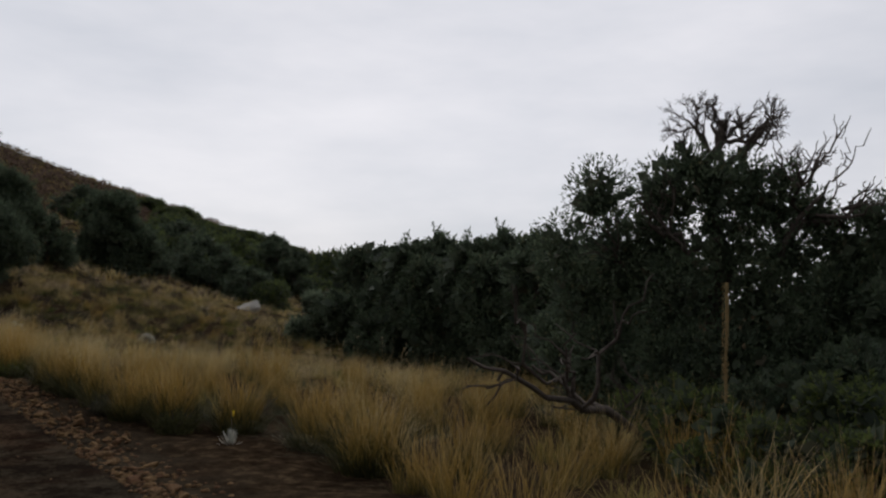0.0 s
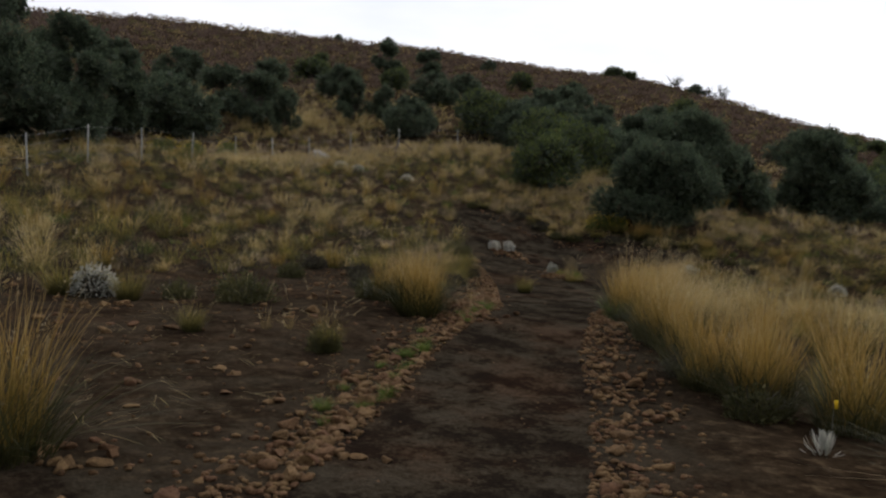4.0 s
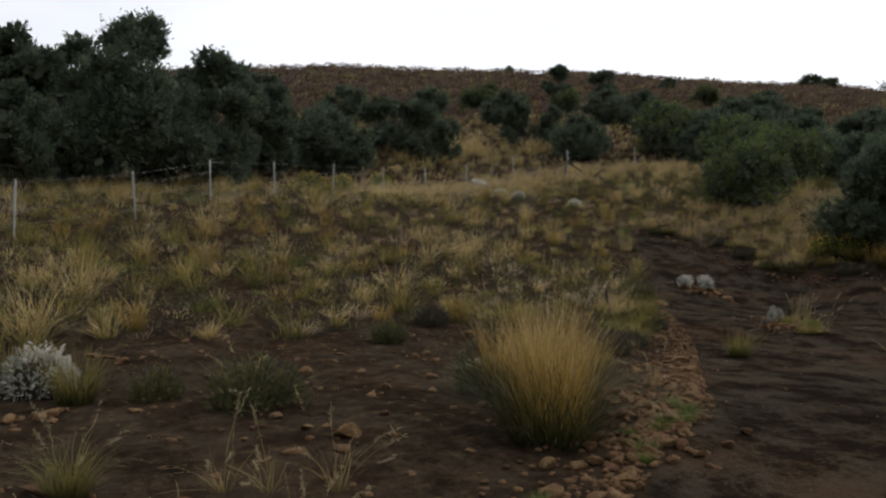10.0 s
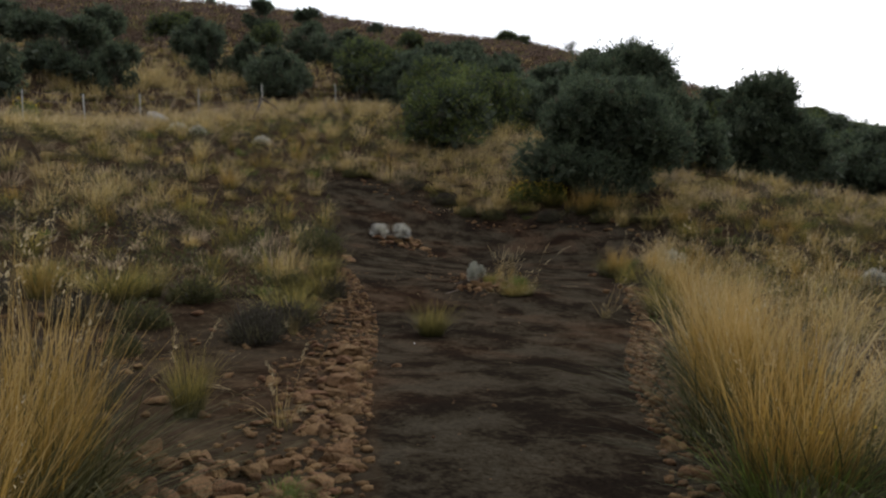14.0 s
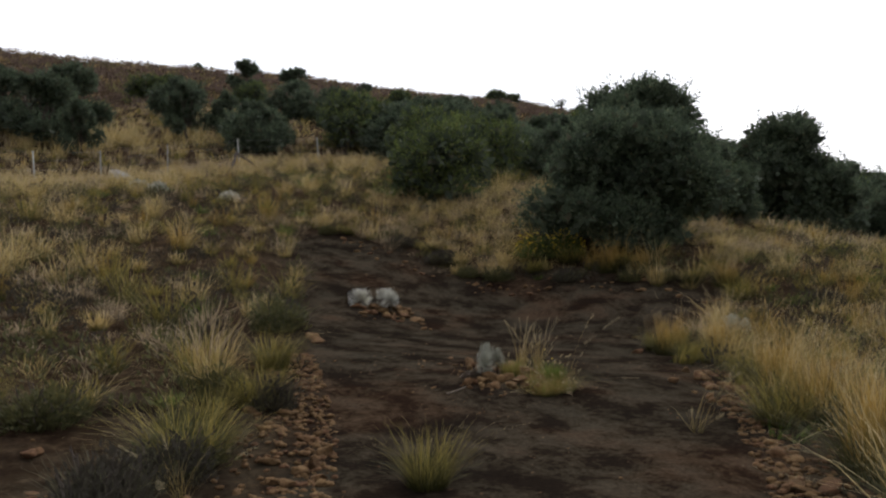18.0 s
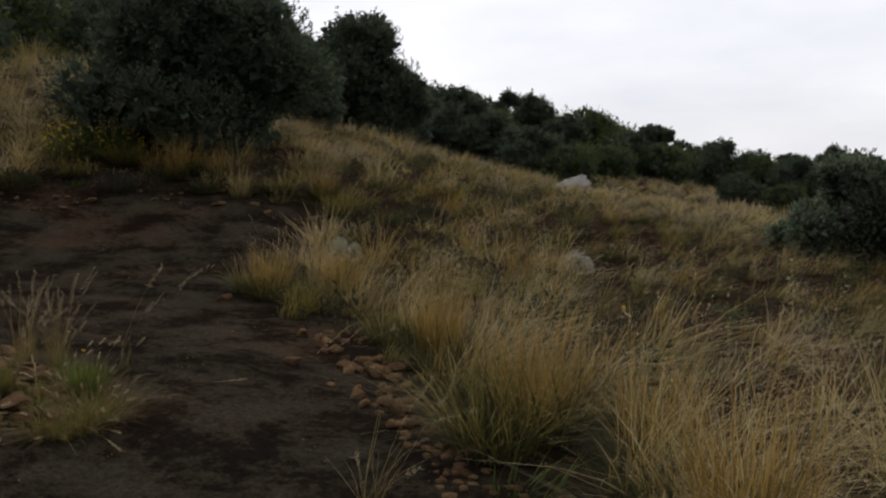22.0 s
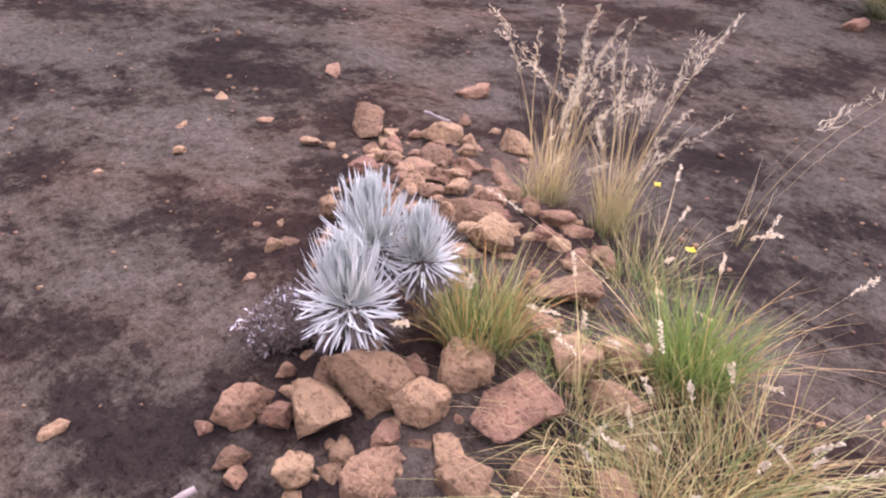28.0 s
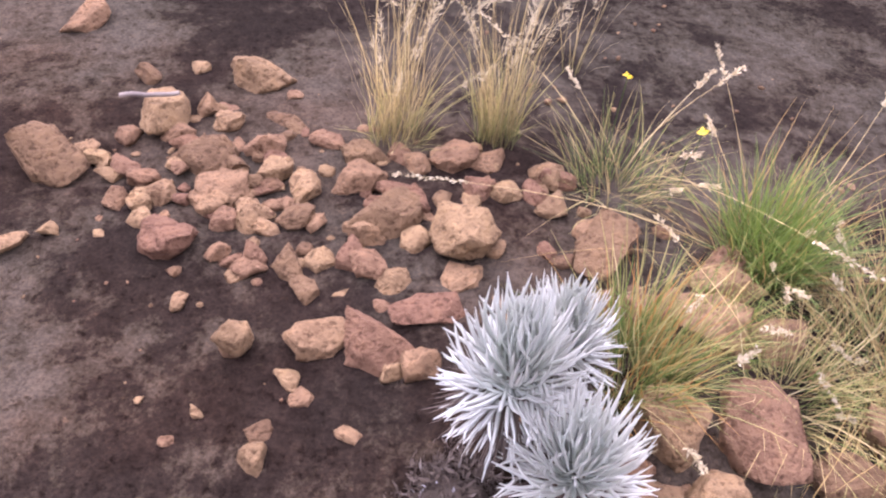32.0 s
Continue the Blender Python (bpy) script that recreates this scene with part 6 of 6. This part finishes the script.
def fence():
    rng = np.random.default_rng(461)
    length = sum(math.dist(a, b) for a, b in zip(FENCE_LINE, FENCE_LINE[1:]))
    spots = [along_line(FENCE_LINE, s)[:2] for s in np.arange(0, length, 4.3)]
    top = tagged(new("wire_fence"), "wire fence of thin steel posts below the trees", "fence")
    soup = Soup()
    v = np.array([[-0.03, -0.004, 0], [0.03, -0.004, 0], [0.03, 0.004, 0], [-0.03, 0.004, 0]])
    v = np.r_[v, v + np.array([0, 0, 1.75])]
    w = np.array([[-0.004, 0, 0], [0.004, 0, 0], [0.004, 0.035, 0], [-0.004, 0.035, 0]]) + np.array([0, 0.004, 0])
    w = np.r_[w, w + np.array([0, 0, 1.75])]
    box = [[0, 1, 5, 4], [1, 2, 6, 5], [2, 3, 7, 6], [3, 0, 4, 7], [4, 5, 6, 7]]
    soup.add(v, box), soup.add(w, box)
    me = soup.mesh("post", POST)
    tops = []
    for x, y in spots:
        ob = part("post", me, top)
        ob.location, ob.rotation_euler = (x, y, ground_z(x, y) - 0.15), (rng.normal(0, 0.03), rng.normal(0, 0.03), rng.uniform(0, 3))
        tops.append((x, y, ground_z(x, y)))
    for h in (0.35, 0.75, 1.15, 1.5):
        wires = Soup()
        for a, b in zip(tops, tops[1:]):
            limb(wires, rng, np.array(a) + (0, 0, h), np.array(b) + (0, 0, h), 0.003, 0.003, 3, 4, 0.002)
        part("wire", wires.mesh("wire", WIRE), top)


fence()


# ---- half-dead tree and undergrowth beside the start of the path ----
def branchy(soup, rng, a, way, length, radius, depth, droop=0.0):
    """Crooked bare branches that split on the way."""
    b = np.asarray(a) + unit(way) * length
    line = limb(soup, rng, a, b, radius, radius * 0.55, 5, 6 if radius > 0.02 else 4, 0.16)
    if depth == 0:
        return
    for _ in range(int(rng.integers(4, 6))):
        k = int(rng.integers(2, 6))
        new_way = unit(way) + rng.normal(0, 0.55, 3) + np.array([0, 0, 0.12 - droop])
        branchy(soup, rng, line[k], new_way, length * rng.uniform(0.4, 0.66), max(radius * 0.5, 0.004), depth - 1, droop)


def half_dead_tree(x, y):
    rng = np.random.default_rng(471)
    z = ground_z(x, y)
    top = empty("half_dead_tree", x, y, z, "gnarled half-dead tree with bare crooked limbs above dark leaves", "tree", "trees")
    trunk = Soup()
    limb(trunk, rng, (0.1, 0.2, -0.2), (0.0, 0.1, 2.6), 0.19, 0.15, 6, 9, 0.08)
    limb(trunk, rng, (0.0, 0.1, 2.5), (-0.15, 0.3, 4.3), 0.14, 0.10, 5, 8, 0.08)
    part("trunk", trunk.mesh("trunk", BARK, True), top)
    for a, way, length, r, d in [((-0.15, 0.3, 4.2), (0.2, -0.1, 1), 0.85, 0.085, 4), ((-0.15, 0.25, 4.1), (0.75, 0.1, 0.62), 1.0, 0.08, 4), ((-0.1, 0.25, 3.9), (-0.25, 0.1, 0.9), 1.0, 0.05, 4), ((-0.1, 0.2, 3.6), (-0.5, 0.2, 0.8), 0.8, 0.06, 3), ((0.0, 0.1, 3.0), (-0.9, -0.1, 0.25), 1.3, 0.06, 2),
                                 ((0.0, 0.1, 2.6), (1.0, -0.1, 0.45), 2.1, 0.09, 3), ((0.9, 0.0, 3.2), (0.35, 0.1, 1), 0.95, 0.05, 3), ((1.5, -0.05, 3.4), (1, -0.2, 0.3), 1.1, 0.05, 3), ((0.0, 0.1, 2.2), (-1.0, 0.4, 0.3), 1.6, 0.06, 2)]:
        soup = Soup()
        branchy(soup, rng, np.array(a), np.array(way), length, r, d)
        part("branch", soup.mesh("branch", BARK, True), top)
    soup, inner = Soup(), Soup()
    for cx, cy, cz, r in [(0.1, -0.3, 0.6, 0.9), (1.3, -0.5, 0.6, 0.9), (-1.4, 0.6, 0.7, 0.9), (3.2, -0.3, 1.6, 0.9), (3.2, -0.2, 3.0, 0.7), (0.9, 0.0, 3.9, 0.6), (-0.2, 0.0, 3.9, 0.75), (0.5, 0.1, 3.7, 0.7), (-1.0, 0.5, 3.3, 0.7), (-1.9, 1.2, 3.9, 0.75), (-1.6, 0.8, 3.0, 0.8), (0.1, 0.0, 2.9, 0.95), (1.1, 0.1, 2.9, 0.8), (-0.8, 0.2, 2.3, 0.9), (0.6, -0.2, 2.1, 0.9), (2.0, 0.0, 3.0, 0.7), (1.8, -0.2, 2.1, 0.8),
                          (-2.1, 1.4, 2.2, 0.9), (-1.8, 1.0, 1.3, 0.9), (0.0, -0.3, 1.3, 0.9), (1.2, -0.4, 1.2, 0.9), (-0.9, 0.0, 1.2, 0.8), (2.6, -0.2, 2.4, 0.8), (-2.4, 2.0, 3.0, 0.8), (-1.2, 1.6, 2.5, 0.9), (2.3, -0.3, 1.4, 0.9), (2.5, -0.2, 3.4, 0.6), (3.3, 0.0, 3.6, 0.65), (1.5, 0.1, 3.5, 0.55), (4.0, 0.2, 3.1, 0.9), (3.9, 0.0, 2.2, 0.9), (-0.9, 0.3, 3.9, 0.7), (-0.5, 0.2, 4.25, 0.5), (0.4, 0.2, 4.2, 0.45)]:
        n = int(2500 * r * r)
        dd = unit(rng.normal(0, 1, (n, 3)))
        leaf_cloud(soup, rng, np.array([cx, cy, cz]) + dd * (r * rng.beta(4, 1.8, n))[:, None], dd + np.array([0, 0, 0.3]), 0.085)
        # inner leaves coloured darker to stand for shade inside each leaf mass
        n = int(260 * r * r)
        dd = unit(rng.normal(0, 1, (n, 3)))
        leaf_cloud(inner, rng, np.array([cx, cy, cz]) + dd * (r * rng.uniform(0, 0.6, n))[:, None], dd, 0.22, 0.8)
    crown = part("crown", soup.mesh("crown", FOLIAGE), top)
    part("inner_foliage", inner.mesh("inner", FOLIAGE_SHADE), crown)
    return top


half_dead_tree(4.4, 14.1).scale = (1.0, 1.0, 1.12)
for k, (x, y, r, h, mat) in enumerate([(3.0, 10.9, 0.95, 1.25, FOLIAGE_GREEN), (2.85, 9.1, 0.8, 1.2, FOLIAGE_GREEN), (3.9, 8.4, 0.8, 1.1, FOLIAGE_GREEN), (4.1, 9.4, 0.95, 1.8, FOLIAGE_GREEN), (5.3, 10.9, 1.1, 2.4, FOLIAGE), (3.0, 12.6, 1.0, 1.3, FOLIAGE_GREEN), (4.6, 12.2, 1.1, 1.9, FOLIAGE), (2.6, 15.2, 1.1, 1.7, FOLIAGE), (6.6, 12.4, 1.4, 3.8, FOLIAGE), (5.0, 8.6, 0.8, 1.2, FOLIAGE_GREEN)]):
    own_tree("undergrowth_shrub", 481 + k, x, y, r, h, int(5200 * r), 0.075, 20, 0.06, 0.05, "leafy green undergrowth shrub below the half-dead tree" if mat is FOLIAGE_GREEN else "dark green undergrowth shrub in the thicket", mat, "shrub")


def bare_shrub(x, y, tall, seed):
    """A leafless crooked shrub with a few dark tufts."""
    rng = np.random.default_rng(seed)
    top = empty("bare_shrub", x, y, ground_z(x, y) - 0.4, "half-bare crooked shrub with thin grey branches on the hill", "shrub", "half-bare shrubs")
    leaf = Soup()
    for _ in range(5):
        wood = Soup()
        way = np.array([rng.normal(0, 0.5), rng.normal(0, 0.5), 1.0])
        branchy(wood, rng, np.array([0.0, 0.0, 0.0]), way, tall * rng.uniform(0.5, 0.75), 0.10, 2)
        part("branch", wood.mesh("branch", BARK), top)
        dome(leaf, rng, 50, tall * 0.16, tall * 0.16, 0.3, unit(way) * tall * rng.uniform(0.45, 0.8))
    part("crown", leaf.mesh("crown", FOLIAGE), top)


for k, (x, y, tall) in enumerate([(-115.5, 181.5, 4.4), (-106.5, 186.5, 4.2), (-109.0, 184.0, 3.4), (-113.0, 183.0, 2.8), (-62.5, 35.8, 4.6)]):
    bare_shrub(x, y, tall, 520 + k)


def fallen_branch():
    rng = np.random.default_rng(491)
    x, y = 2.6, 12.6
    top = empty("fallen_branch", x, y, ground_z(x, y), "dead crooked branch lying out over the golden grass", "branch", "dead wood")
    z = ground_z(x, y)
    soup = Soup()
    branchy(soup, rng, np.array([0.2, 0.2, 0.25]), np.array([-0.62, -0.62, 0.28]), 2.6, 0.075, 2, 0.1)
    part("limb", soup.mesh("limb", BARK, True), top)
    soup = Soup()
    branchy(soup, rng, np.array([-0.2, -0.1, 0.4]), np.array([0.2, -0.5, 0.8]), 0.8, 0.03, 2)
    part("limb", soup.mesh("limb", BARK, True), top)


fallen_branch()


def dry_stalk(x, y, tall):
    """A dead flower stalk of a tall herb, yellow-green and knobbly."""
    rng = np.random.default_rng(495)
    top = empty("dry_flower_stalk", x, y, ground_z(x, y), "tall yellowish dead flower stalk among dark shrubs", "plant")
    soup = Soup()
    limb(soup, rng, (0, 0, -0.05), (0.02, 0, tall), 0.014, 0.020, 8, 7, 0.01)
    n = 500
    a, s = rng.uniform(0, 6.28, n), rng.uniform(0.3, 1, n) * tall
    d = np.c_[np.cos(a), np.sin(a), np.full(n, 0.3)]
    leaf_cloud(soup, rng, np.c_[0.02 * np.cos(a), 0.02 * np.sin(a), s], d, 0.026, 0.7)
    part("spike", soup.mesh("spike", DRY_HEATH), top)


dry_stalk(3.05, 10.05, 0.59 - ground_z(3.05, 10.05))


def lying_straw():
    """Fallen straw stems on the soil."""
    rng = np.random.default_rng(497)
    soup = Soup()
    spots = np.r_[rng.uniform((-12, 5.5), (-6, 10), (70, 2)), rng.uniform((-14.8, 24.5), (-12.5, 26.5), (26, 2)), rng.uniform((-19.5, 19.8), (-17.5, 21.8), (24, 2))]
    for x, y in spots:
        a = rng.uniform(0, 6.28)
        n = 3
        base = np.c_[x + rng.normal(0, 0.08, n), y + rng.normal(0, 0.08, n), np.full(n, ground_z(x, y) + 0.015)]
        blades(soup, rng, base, np.c_[np.cos(a + rng.normal(0, 0.3, n)), np.sin(a + rng.normal(0, 0.3, n))], rng.uniform(0.04, 0.09, n), rng.uniform(2, 5, n), 0.8, 0.0045, 5)
    tagged(new("fallen_straw", soup.mesh("fallen_straw", STRAW)), "pale fallen straw stems on dark soil", "straw", kind="stuff")


lying_straw()
